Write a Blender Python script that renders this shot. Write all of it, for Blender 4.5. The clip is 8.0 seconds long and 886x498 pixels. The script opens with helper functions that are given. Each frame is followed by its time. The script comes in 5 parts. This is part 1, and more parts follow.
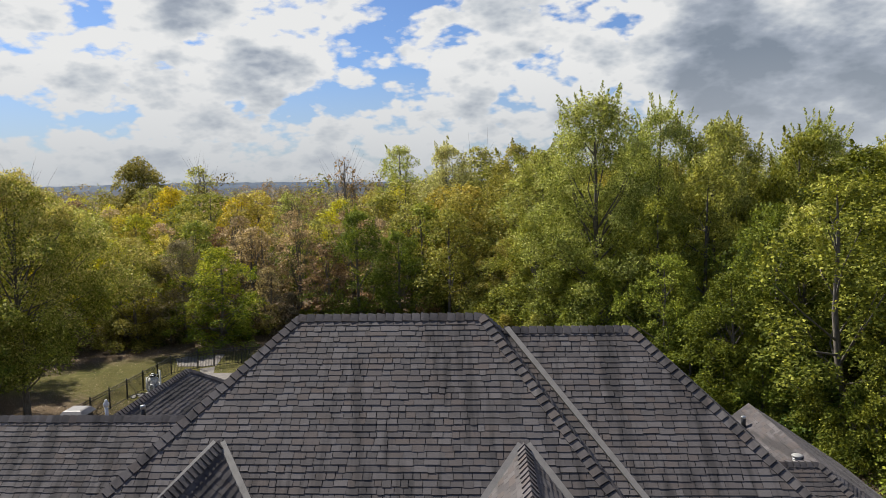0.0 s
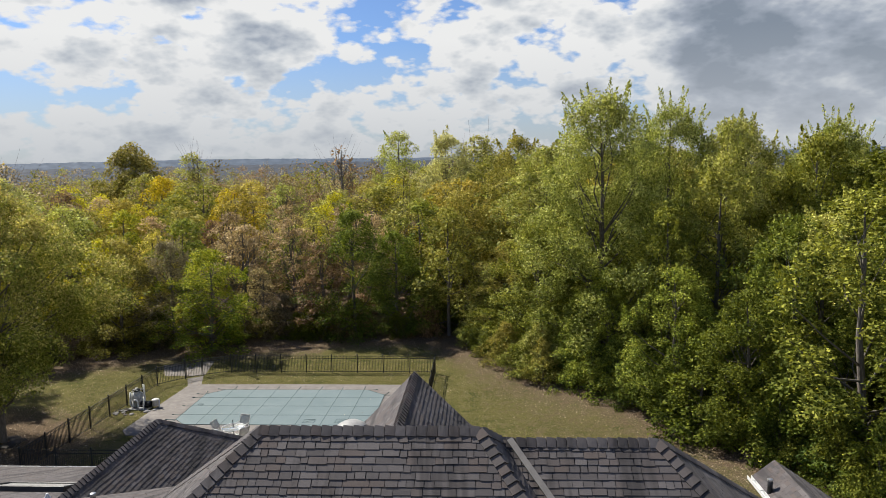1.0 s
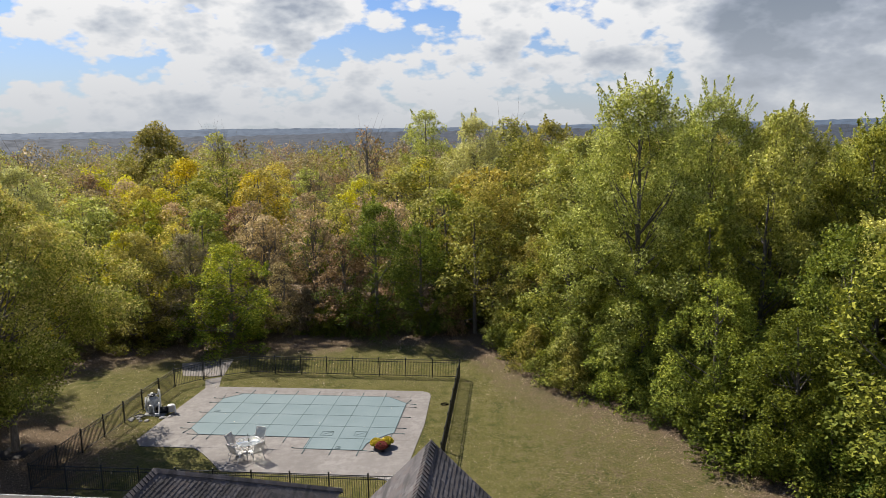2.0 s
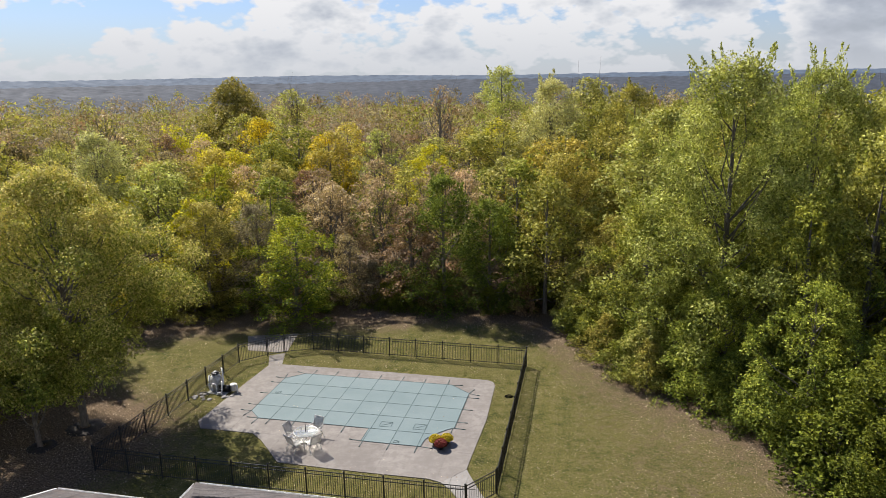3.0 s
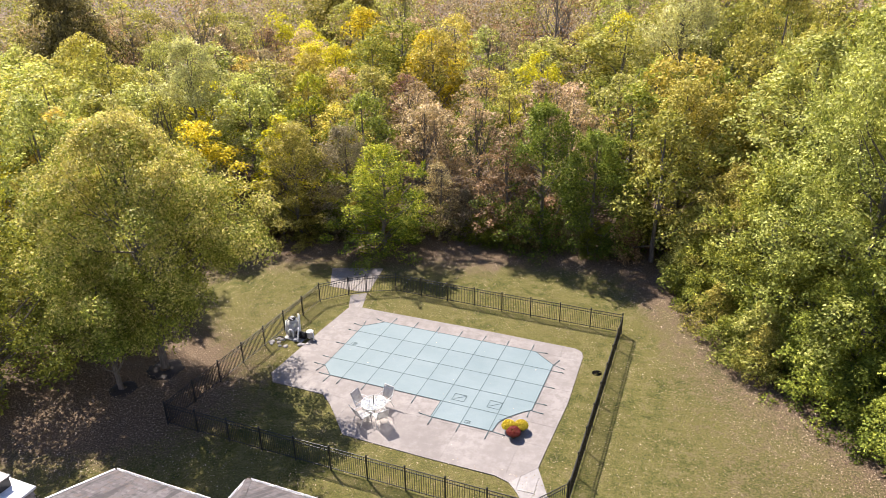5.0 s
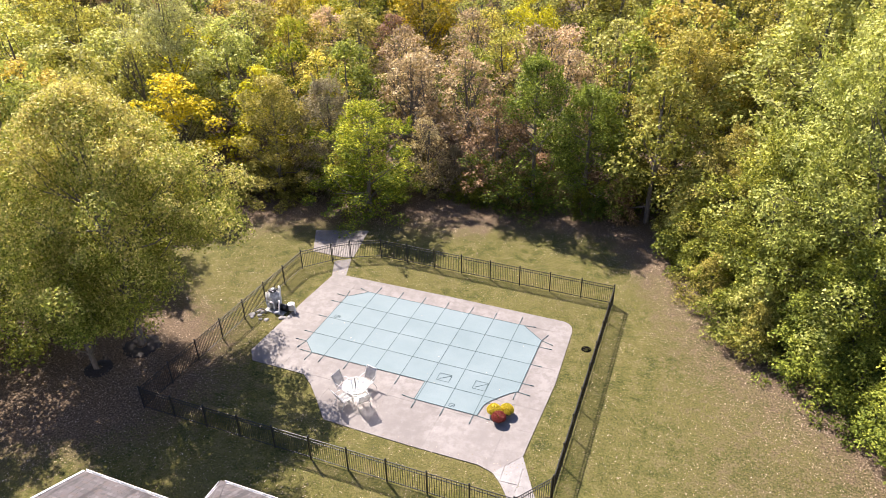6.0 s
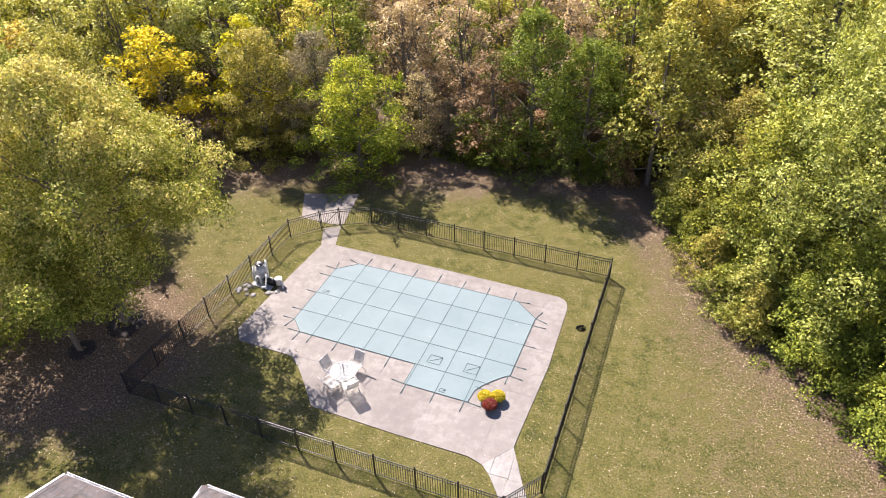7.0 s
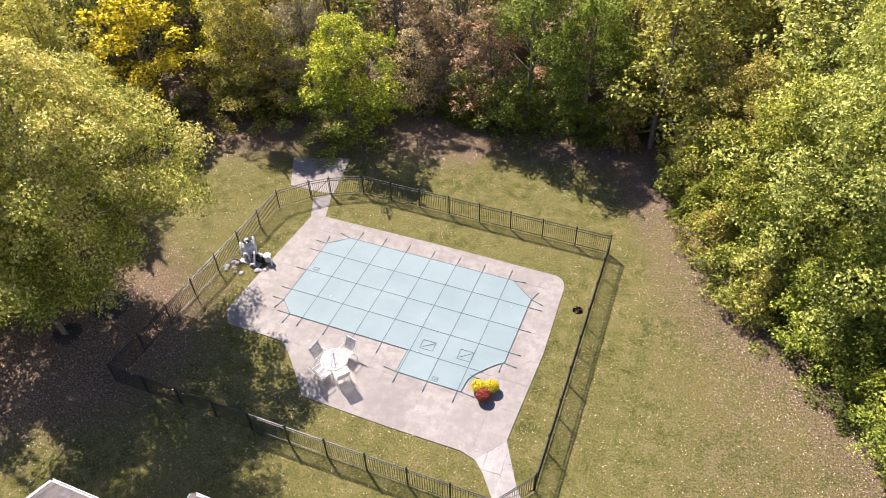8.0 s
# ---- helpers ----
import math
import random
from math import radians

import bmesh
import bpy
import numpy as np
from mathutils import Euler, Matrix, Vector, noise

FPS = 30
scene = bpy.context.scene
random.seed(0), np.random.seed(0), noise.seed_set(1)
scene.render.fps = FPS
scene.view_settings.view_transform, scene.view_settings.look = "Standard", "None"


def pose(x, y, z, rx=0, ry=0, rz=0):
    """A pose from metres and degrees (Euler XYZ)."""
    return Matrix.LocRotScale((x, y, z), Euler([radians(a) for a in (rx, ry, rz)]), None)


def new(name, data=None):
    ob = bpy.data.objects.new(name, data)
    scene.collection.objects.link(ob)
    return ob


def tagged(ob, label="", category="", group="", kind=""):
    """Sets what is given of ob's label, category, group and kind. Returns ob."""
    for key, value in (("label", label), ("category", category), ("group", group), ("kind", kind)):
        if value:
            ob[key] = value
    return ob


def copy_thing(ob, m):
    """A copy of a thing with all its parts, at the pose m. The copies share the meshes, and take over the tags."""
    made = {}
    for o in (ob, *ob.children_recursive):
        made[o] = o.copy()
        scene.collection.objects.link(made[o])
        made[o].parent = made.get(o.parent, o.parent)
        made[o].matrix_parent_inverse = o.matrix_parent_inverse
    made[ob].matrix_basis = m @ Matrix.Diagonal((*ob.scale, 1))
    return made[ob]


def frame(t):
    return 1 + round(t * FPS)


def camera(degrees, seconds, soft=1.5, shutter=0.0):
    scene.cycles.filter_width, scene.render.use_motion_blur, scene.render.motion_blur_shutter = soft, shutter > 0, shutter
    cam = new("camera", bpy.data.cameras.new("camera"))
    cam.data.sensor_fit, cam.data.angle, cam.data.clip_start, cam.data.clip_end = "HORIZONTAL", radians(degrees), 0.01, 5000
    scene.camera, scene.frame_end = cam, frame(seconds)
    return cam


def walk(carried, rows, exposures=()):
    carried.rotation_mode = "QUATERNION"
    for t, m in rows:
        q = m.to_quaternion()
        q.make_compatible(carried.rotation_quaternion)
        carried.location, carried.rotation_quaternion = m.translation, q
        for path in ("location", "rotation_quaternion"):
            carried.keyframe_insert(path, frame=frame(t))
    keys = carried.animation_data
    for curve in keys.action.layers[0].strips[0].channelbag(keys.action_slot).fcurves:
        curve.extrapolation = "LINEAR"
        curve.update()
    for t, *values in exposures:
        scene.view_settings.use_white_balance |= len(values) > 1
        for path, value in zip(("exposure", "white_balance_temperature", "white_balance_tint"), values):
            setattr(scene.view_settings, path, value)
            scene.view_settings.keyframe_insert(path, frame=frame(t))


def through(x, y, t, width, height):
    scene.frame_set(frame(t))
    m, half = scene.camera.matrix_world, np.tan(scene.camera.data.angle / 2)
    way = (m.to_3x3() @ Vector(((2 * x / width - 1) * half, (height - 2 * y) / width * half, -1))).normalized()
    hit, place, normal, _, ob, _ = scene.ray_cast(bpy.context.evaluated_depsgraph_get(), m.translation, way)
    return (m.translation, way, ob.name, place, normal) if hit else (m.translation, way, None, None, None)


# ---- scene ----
cam = camera(64.7, 8.0, soft=0.6)
METRES, EYE, TILT, LEAN, TURN = 24.5, 12.75, -5.5, 1.2, 0.0
ROWS = [
    (0.0, 0.0, 0.0, 0.0, 0.0, 0.0, 0.0),
    (0.5, 0.0032, 0.048, 0.0388, 0.04, -0.83, -0.03),
    (1.0, 0.0067, 0.0956, 0.0783, 0.06, -1.91, -0.06),
    (2.5, 0.0165, 0.2393, 0.1896, 5.13, -6.2, -0.7),
    (3.0, 0.0222, 0.2907, 0.227, 8.66, -8.62, -1.07),
    (3.5, 0.0272, 0.3425, 0.2663, 12.2, -11.03, -1.38),
    (4.0, 0.0321, 0.3939, 0.3056, 15.76, -13.82, -1.63),
    (4.5, 0.0353, 0.4452, 0.3444, 18.12, -16.63, -1.76),
    (6.0, 0.0245, 0.5995, 0.4477, 18.15, -25.62, -1.69),
    (6.5, 0.0199, 0.6502, 0.4818, 18.18, -28.7, -1.53),
    (7.0, 0.0114, 0.7009, 0.5155, 18.17, -31.86, -1.49),
    (7.5, 0.0001, 0.7518, 0.5494, 18.12, -35.1, -1.46),
    (8.0, -0.0115, 0.8064, 0.5825, 18.09, -38.29, -1.41),
]
EXPOSURES = [(0.0, 0.57, 6500, 9), (1.0, 0.62, 6500, 9), (2.5, 0.74, 6500, 11), (3.5, 0.95, 6500, 12), (4.5, 1.36, 6500, 16), (6.0, 1.62, 6500, 20), (8.0, 1.62, 6500, 20)]
walk(cam, [(t, pose(0, 0, EYE, TILT, LEAN, TURN) @ pose(METRES * x, METRES * y, METRES * z, 90 + pitch, roll, yaw)) for t, x, y, z, yaw, pitch, roll in ROWS], EXPOSURES)

# ---------------------------------------------------------------- light
SUN_EL, SUN_AZ = radians(47.5), math.atan2(-0.79, 0.61)   # azimuth from +y towards +x
sun_dir = Vector((math.sin(SUN_AZ) * math.cos(SUN_EL), math.cos(SUN_AZ) * math.cos(SUN_EL), math.sin(SUN_EL)))
sun = new("sun", bpy.data.lights.new("sun", "SUN"))
sun.data.energy, sun.data.angle, sun.data.color = 5.0, radians(0.55), (1.0, 0.94, 0.84)
sun.rotation_euler = (-sun_dir).to_track_quat("-Z", "Y").to_euler()


class Nodes:
    """Short hand for building a node tree."""

    def __init__(self, tree):
        self.tree = tree
        tree.nodes.clear()

    def add(self, kind, **sets):
        n = self.tree.nodes.new(kind)
        for k, v in sets.items():
            if k == "op":
                n.operation = v
            elif k == "blend":
                n.data_type, n.blend_type = "RGBA", v
            elif k == "mode":
                n.data_type = v
            else:
                n.inputs[k.replace("_", " ")].default_value = v
        return n

    def link(self, a, b):
        self.tree.links.new(a, b)

    def math(self, op, a, b=None, clamp=False):
        n = self.add("ShaderNodeMath", op=op)
        n.use_clamp = clamp
        for i, v in enumerate((a, b)):
            if v is None:
                continue
            if isinstance(v, (int, float)):
                n.inputs[i].default_value = v
            else:
                self.link(v, n.inputs[i])
        return n.outputs[0]

    def mix(self, fac, a, b, blend="MIX"):
        n = self.add("ShaderNodeMix", blend=blend)
        for i, v in ((0, fac), (6, a), (7, b)):
            if isinstance(v, (int, float)):
                n.inputs[i].default_value = v
            elif isinstance(v, tuple):
                n.inputs[i].default_value = (*v, 1) if len(v) == 3 else v
            else:
                self.link(v, n.inputs[i])
        return n.outputs[2]

    def noise(self, vec, scale, detail=4.0, rough=0.55, out=0, distortion=0.0):
        n = self.add("ShaderNodeTexNoise", Scale=scale, Detail=detail, Roughness=rough, Distortion=distortion)
        if vec is not None:
            self.link(vec, n.inputs["Vector"])
        return n.outputs[out]

    def ramp(self, fac, *stops):
        n = self.add("ShaderNodeValToRGB")
        el = n.color_ramp.elements
        while len(el) < len(stops):
            el.new(0.5)
        for e, (p, c) in zip(el, stops):
            e.position = p
            e.color = (c, c, c, 1) if isinstance(c, (int, float)) else (*c, 1)
        self.link(fac, n.inputs[0])
        return n.outputs[0]


def build_world():
    w = bpy.data.worlds.new("sky")
    w.use_nodes = True
    scene.world = w
    n = Nodes(w.node_tree)
    sky = n.add("ShaderNodeTexSky")
    sky.sky_type, sky.sun_disc = "NISHITA", False
    sky.sun_elevation, sky.sun_rotation = SUN_EL, SUN_AZ % (2 * math.pi)
    sky.air_density, sky.dust_density, sky.ozone_density = 1.0, 0.6, 1.5
    co = n.add("ShaderNodeTexCoord")
    sep = n.add("ShaderNodeSeparateXYZ")
    n.link(co.outputs["Generated"], sep.inputs[0])
    z = n.math("ADD", n.math("MAXIMUM", sep.outputs[2], 0.0), 0.55)
    flat = n.add("ShaderNodeCombineXYZ")
    n.link(n.math("DIVIDE", sep.outputs[0], z), flat.inputs[0])
    n.link(n.math("DIVIDE", sep.outputs[1], z), flat.inputs[1])
    n.link(n.math("MULTIPLY", sep.outputs[2], 1.6), flat.inputs[2])
    v = flat.outputs[0]

    def density(vec):
        """Billowing cloud: broad banks broken into rounded heads."""
        bank = n.noise(vec, 2.3, 2.0, 0.5)
        heads = n.add("ShaderNodeTexVoronoi", Scale=6.0, Detail=3.0, Roughness=0.55, Lacunarity=2.3)
        heads.feature = "SMOOTH_F1"
        n.link(vec, heads.inputs["Vector"])
        heads.inputs["Smoothness"].default_value = 0.5
        fluff = n.noise(vec, 14.0, 7.0, 0.58)
        d = n.math("ADD", bank, n.math("MULTIPLY", n.math("SUBTRACT", 0.5, heads.outputs["Distance"]), 0.34))
        return n.math("ADD", d, n.math("MULTIPLY", n.math("SUBTRACT", fluff, 0.5), 0.36))

    def shifted(dx, dy, dz):
        s = n.add("ShaderNodeVectorMath", op="ADD")
        n.link(v, s.inputs[0])
        s.inputs[1].default_value = (dx, dy, dz)
        return s.outputs[0]

    # a bank of cloud to one side, broken sky overhead
    lean = n.math("MULTIPLY", sep.outputs[0], 0.14)
    open_sky = n.ramp(sep.outputs[2], (0.27, 0.0), (0.62, 0.30))
    dens = n.math("SUBTRACT", n.math("ADD", density(v), lean), open_sky)
    cover = n.ramp(dens, (0.235, 0.0), (0.30, 1.0))
    # bright rims towards the sun, grey undersides where the cloud is thick
    relief = n.math("SUBTRACT", density(v), density(shifted(-0.015, 0.006, 0.05)))
    thick = n.math("SUBTRACT", dens, 0.36)
    shade = n.math("ADD", n.math("MULTIPLY", relief, 2.0), n.math("SUBTRACT", 0.84, n.math("MULTIPLY", thick, 2.9)))
    cloud = n.ramp(shade, (0.10, (0.40, 0.48, 0.60)), (0.42, (0.66, 0.74, 0.88)), (0.66, (1.08, 1.14, 1.22)), (0.90, (1.55, 1.55, 1.55)))
    blue = n.mix(1.0, sky.outputs[0], (0.115, 0.150, 0.215), "MULTIPLY")
    low = n.ramp(sep.outputs[2], (0.0, 0.85), (0.07, 0.42), (0.16, 0.04))
    hazed = n.mix(low, n.mix(cover, blue, cloud), (0.90, 0.95, 1.02))
    bg = n.add("ShaderNodeBackground", Strength=0.36)
    n.link(hazed, bg.inputs[0])
    out = n.add("ShaderNodeOutputWorld")
    n.link(bg.outputs[0], out.inputs[0])


build_world()


# ---------------------------------------------------------------- materials
def surface(name):
    m = bpy.data.materials.new(name)
    m.use_nodes = True
    n = Nodes(m.node_tree)
    n.bsdf = n.add("ShaderNodeBsdfPrincipled")
    out = n.add("ShaderNodeOutputMaterial")
    n.out = out
    n.link(n.bsdf.outputs[0], out.inputs[0])
    n.geo = n.add("ShaderNodeNewGeometry")
    n.pos = n.geo.outputs["Position"]
    n.isl = n.geo.outputs["Random Per Island"]
    n.obj = n.add("ShaderNodeObjectInfo").outputs["Random"]
    return m, n


def bump(n, height, strength=0.4, dist=0.02):
    b = n.add("ShaderNodeBump", Strength=strength, Distance=dist)
    n.link(height, b.inputs["Height"])
    n.link(b.outputs[0], n.bsdf.inputs["Normal"])


def plain(name, col, rough=0.6, metal=0.0, vary=0.12, scale=6.0, relief=0.15):
    """A painted, plastic or metal surface with slight blotches and fine relief."""
    m, n = surface(name)
    a = n.noise(n.pos, scale, 5.0)
    b = n.noise(n.pos, scale * 9, 3.0)
    f = n.math("ADD", n.math("MULTIPLY", a, 0.7), n.math("MULTIPLY", b, 0.3))
    dark = tuple(c * (1 - vary * 2.2) for c in col)
    lite = tuple(min(1, c * (1 + vary * 1.6)) for c in col)
    n.link(n.ramp(f, (0.3, dark), (0.5, col), (0.7, lite)), n.bsdf.inputs["Base Color"])
    n.link(n.ramp(a, (0.3, min(1, rough * 1.15)), (0.7, rough * 0.85)), n.bsdf.inputs["Roughness"])
    n.bsdf.inputs["Metallic"].default_value = metal
    if relief:
        bump(n, b, relief, 0.004)
    return m


def leaf_material(name, c1, c2, c3, through=0.27):
    """Leaves that let light through; each leaf has its own shade, each tree its own tint."""
    m, n = surface(name)
    big = n.noise(n.pos, 0.55, 3.0)
    f = n.math("ADD", n.math("MULTIPLY", n.isl, 0.62), n.math("MULTIPLY", n.math("SUBTRACT", big, 0.5), 1.1))
    # leaf colour runs paler and yellower towards the top of a crown
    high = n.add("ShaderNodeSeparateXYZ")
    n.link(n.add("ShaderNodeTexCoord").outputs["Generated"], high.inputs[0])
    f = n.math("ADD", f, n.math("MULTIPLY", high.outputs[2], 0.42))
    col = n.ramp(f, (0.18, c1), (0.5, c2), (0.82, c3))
    hsv = n.add("ShaderNodeHueSaturation", Saturation=1.04)
    n.link(n.math("ADD", n.math("MULTIPLY", n.obj, 0.026), 0.479), hsv.inputs["Hue"])
    tree = n.math("ADD", n.math("MULTIPLY", n.math("FRACT", n.math("MULTIPLY", n.obj, 17.3)), 0.36), 0.82)
    leaf = n.math("ADD", n.math("MULTIPLY", n.math("FRACT", n.math("MULTIPLY", n.isl, 37.7)), 0.95), 0.58)
    n.link(n.math("MULTIPLY", tree, leaf), hsv.inputs["Value"])
    n.link(col, hsv.inputs["Color"])
    n.link(hsv.outputs[0], n.bsdf.inputs["Base Color"])
    n.bsdf.inputs["Roughness"].default_value = 0.6
    n.bsdf.inputs["Specular IOR Level"].default_value = 0.1
    tr = n.add("ShaderNodeBsdfTranslucent")
    n.link(n.mix(1.0, hsv.outputs[0], (1.1, 1.1, 0.65), "MULTIPLY"), tr.inputs[0])
    mx = n.add("ShaderNodeMixShader", Fac=through)
    n.link(n.bsdf.outputs[0], mx.inputs[1])
    n.link(tr.outputs[0], mx.inputs[2])
    n.link(mx.outputs[0], n.out.inputs[0])
    return m


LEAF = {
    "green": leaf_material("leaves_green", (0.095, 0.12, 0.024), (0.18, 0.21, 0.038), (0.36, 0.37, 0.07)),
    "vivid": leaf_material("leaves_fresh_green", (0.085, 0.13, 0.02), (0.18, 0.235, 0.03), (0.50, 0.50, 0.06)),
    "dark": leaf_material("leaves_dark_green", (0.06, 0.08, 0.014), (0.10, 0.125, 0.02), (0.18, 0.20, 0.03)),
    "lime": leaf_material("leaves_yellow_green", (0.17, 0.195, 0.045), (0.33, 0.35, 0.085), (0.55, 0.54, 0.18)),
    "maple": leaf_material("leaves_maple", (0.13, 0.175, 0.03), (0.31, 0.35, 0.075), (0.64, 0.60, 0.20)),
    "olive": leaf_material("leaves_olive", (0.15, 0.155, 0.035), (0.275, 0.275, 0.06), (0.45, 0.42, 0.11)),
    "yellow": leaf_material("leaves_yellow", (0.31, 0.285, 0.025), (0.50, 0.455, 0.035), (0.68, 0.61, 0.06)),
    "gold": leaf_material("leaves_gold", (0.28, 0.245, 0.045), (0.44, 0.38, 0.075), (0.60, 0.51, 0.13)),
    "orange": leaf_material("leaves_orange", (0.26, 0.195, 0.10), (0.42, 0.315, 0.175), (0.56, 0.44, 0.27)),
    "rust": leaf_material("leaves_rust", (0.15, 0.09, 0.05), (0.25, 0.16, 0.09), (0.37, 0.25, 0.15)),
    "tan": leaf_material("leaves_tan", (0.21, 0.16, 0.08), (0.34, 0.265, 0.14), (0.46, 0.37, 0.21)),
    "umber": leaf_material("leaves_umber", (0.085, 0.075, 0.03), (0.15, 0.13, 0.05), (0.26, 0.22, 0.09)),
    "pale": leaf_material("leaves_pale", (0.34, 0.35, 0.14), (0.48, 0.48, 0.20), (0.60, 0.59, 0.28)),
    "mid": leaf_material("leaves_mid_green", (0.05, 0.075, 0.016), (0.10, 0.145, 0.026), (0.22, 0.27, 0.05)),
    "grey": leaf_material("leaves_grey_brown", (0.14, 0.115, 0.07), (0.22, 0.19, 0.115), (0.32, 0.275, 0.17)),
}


def bark_material():
    m, n = surface("bark")
    st = n.add("ShaderNodeMapping")
    st.inputs["Scale"].default_value = (9, 9, 1.6)
    n.link(n.pos, st.inputs[0])
    f = n.noise(st.outputs[0], 2.0, 6.0, 0.65)
    n.link(n.ramp(f, (0.3, (0.055, 0.045, 0.037)), (0.55, (0.14, 0.122, 0.102)), (0.75, (0.25, 0.225, 0.19))), n.bsdf.inputs["Base Color"])
    n.bsdf.inputs["Roughness"].default_value = 0.95
    bump(n, f, 0.7, 0.03)
    return m


BARK = bark_material()


def shingle_material(name, dark, mid, lite):
    m, n = surface(name)
    rnd = n.math("FRACT", n.math("ADD", n.isl, n.obj))
    warm = (mid[0] * 1.12, mid[1] * 0.98, mid[2] * 0.86)
    col = n.ramp(rnd, (0.0, dark), (0.22, mid), (0.42, warm), (0.60, mid), (0.84, lite), (1.0, dark))
    grain = n.noise(n.pos, 160.0, 2.0, 0.7)
    blot = n.noise(n.pos, 0.9, 4.0)
    st = n.add("ShaderNodeMapping")
    st.inputs["Scale"].default_value = (2.4, 0.28, 0.28)
    n.link(n.pos, st.inputs[0])
    streak = n.noise(st.outputs[0], 1.3, 3.0)
    col = n.mix(n.ramp(grain, (0.3, 0.45), (0.7, 0.0)), col, tuple(c * 0.45 for c in mid))
    col = n.mix(n.ramp(blot, (0.35, 0.0), (0.75, 0.35)), col, tuple(c * 1.35 for c in mid))
    col = n.mix(n.ramp(streak, (0.50, 0.0), (0.62, 0.75)), col, tuple(c * 0.5 for c in dark))
    n.link(col, n.bsdf.inputs["Base Color"])
    n.bsdf.inputs["Roughness"].default_value = 0.93
    bump(n, grain, 0.5, 0.004)
    return m


SHINGLE = shingle_material("asphalt_shingle", (0.062, 0.055, 0.054), (0.094, 0.083, 0.081), (0.145, 0.130, 0.126))


def concrete_material(name, base, stain, lite):
    m, n = surface(name)
    a = n.noise(n.pos, 0.45, 6.0, 0.6)
    b = n.noise(n.pos, 2.2, 7.0, 0.68)
    g = n.noise(n.pos, 90.0, 2.0, 0.6)
    col = n.ramp(a, (0.32, stain), (0.5, base), (0.68, lite))
    col = n.mix(n.ramp(b, (0.44, 0.0), (0.58, 0.8)), col, stain)
    col = n.mix(n.ramp(b, (0.30, 0.7), (0.44, 0.0)), col, lite)
    col = n.mix(n.ramp(g, (0.35, 0.25), (0.6, 0.0)), col, tuple(c * 0.7 for c in base))
    n.link(n.mix(0.22, col, n.ramp(n.obj, (0.0, stain), (1.0, lite))), n.bsdf.inputs["Base Color"])
    n.bsdf.inputs["Roughness"].default_value = 0.88
    bump(n, g, 0.3, 0.004)
    return m


CONCRETE = concrete_material("concrete", (0.196, 0.176, 0.158), (0.140, 0.123, 0.110), (0.240, 0.220, 0.199))
CONCRETE_PALE = concrete_material("pale_concrete", (0.256, 0.240, 0.224), (0.192, 0.179, 0.166), (0.301, 0.285, 0.266))


def ground_material():
    m, n = surface("lawn_and_litter")
    p = n.pos
    fine = n.noise(p, 28.0, 4.0, 0.7)
    mid = n.noise(p, 1.5, 8.0, 0.72)
    big = n.noise(p, 0.28, 4.0, 0.55)
    grass = n.ramp(mid, (0.39, (0.030, 0.040, 0.010)), (0.5, (0.086, 0.085, 0.020)), (0.59, (0.170, 0.148, 0.055)))
    grass = n.mix(n.ramp(big, (0.38, 0.0), (0.60, 0.70)), grass, (0.140, 0.120, 0.042))
    grass = n.mix(n.ramp(fine, (0.30, 0.5), (0.52, 0.0)), grass, (0.028, 0.028, 0.008))
    litter = n.ramp(n.noise(p, 11.0, 5.0, 0.75), (0.36, (0.030, 0.021, 0.015)), (0.5, (0.110, 0.077, 0.048)), (0.66, (0.26, 0.20, 0.135)))
    litter = n.mix(n.ramp(fine, (0.62, 0.0), (0.74, 0.8)), litter, (0.276, 0.225, 0.172))
    tuft = n.noise(p, 11.0, 7.0, 0.78)
    grass = n.mix(n.ramp(tuft, (0.47, 0.0), (0.60, 0.75)), grass, (0.150, 0.134, 0.046))
    grass = n.mix(n.ramp(tuft, (0.38, 0.75), (0.50, 0.0)), grass, (0.036, 0.044, 0.011))
    att = n.add("ShaderNodeAttribute")
    att.attribute_name = "litter"
    edge = n.math("ADD", att.outputs["Fac"], n.math("MULTIPLY", n.math("SUBTRACT", mid, 0.5), 1.1))
    edge = n.math("ADD", edge, n.math("MULTIPLY", n.math("SUBTRACT", fine, 0.5), 0.8))
    col = n.mix(n.ramp(edge, (0.30, 0.0), (0.66, 1.0)), grass, litter)
    n.link(col, n.bsdf.inputs["Base Color"])
    n.bsdf.inputs["Roughness"].default_value = 1.0
    n.bsdf.inputs["Specular IOR Level"].default_value = 0.1
    bump(n, n.math("ADD", fine, tuft), 0.8, 0.04)
    return m


def cover_material():
    m, n = surface("pool_cover_mesh")
    a = n.noise(n.pos, 0.5, 4.0)
    b = n.noise(n.pos, 260.0, 1.0)
    col = n.ramp(a, (0.3, (0.122, 0.166, 0.170)), (0.7, (0.156, 0.200, 0.203)))
    n.link(n.mix(n.ramp(b, (0.4, 0.3), (0.6, 0.0)), col, (0.086, 0.138, 0.147)), n.bsdf.inputs["Base Color"])
    n.bsdf.inputs["Roughness"].default_value = 0.8
    bump(n, n.noise(n.pos, 3.0, 3.0), 0.25, 0.03)
    return m


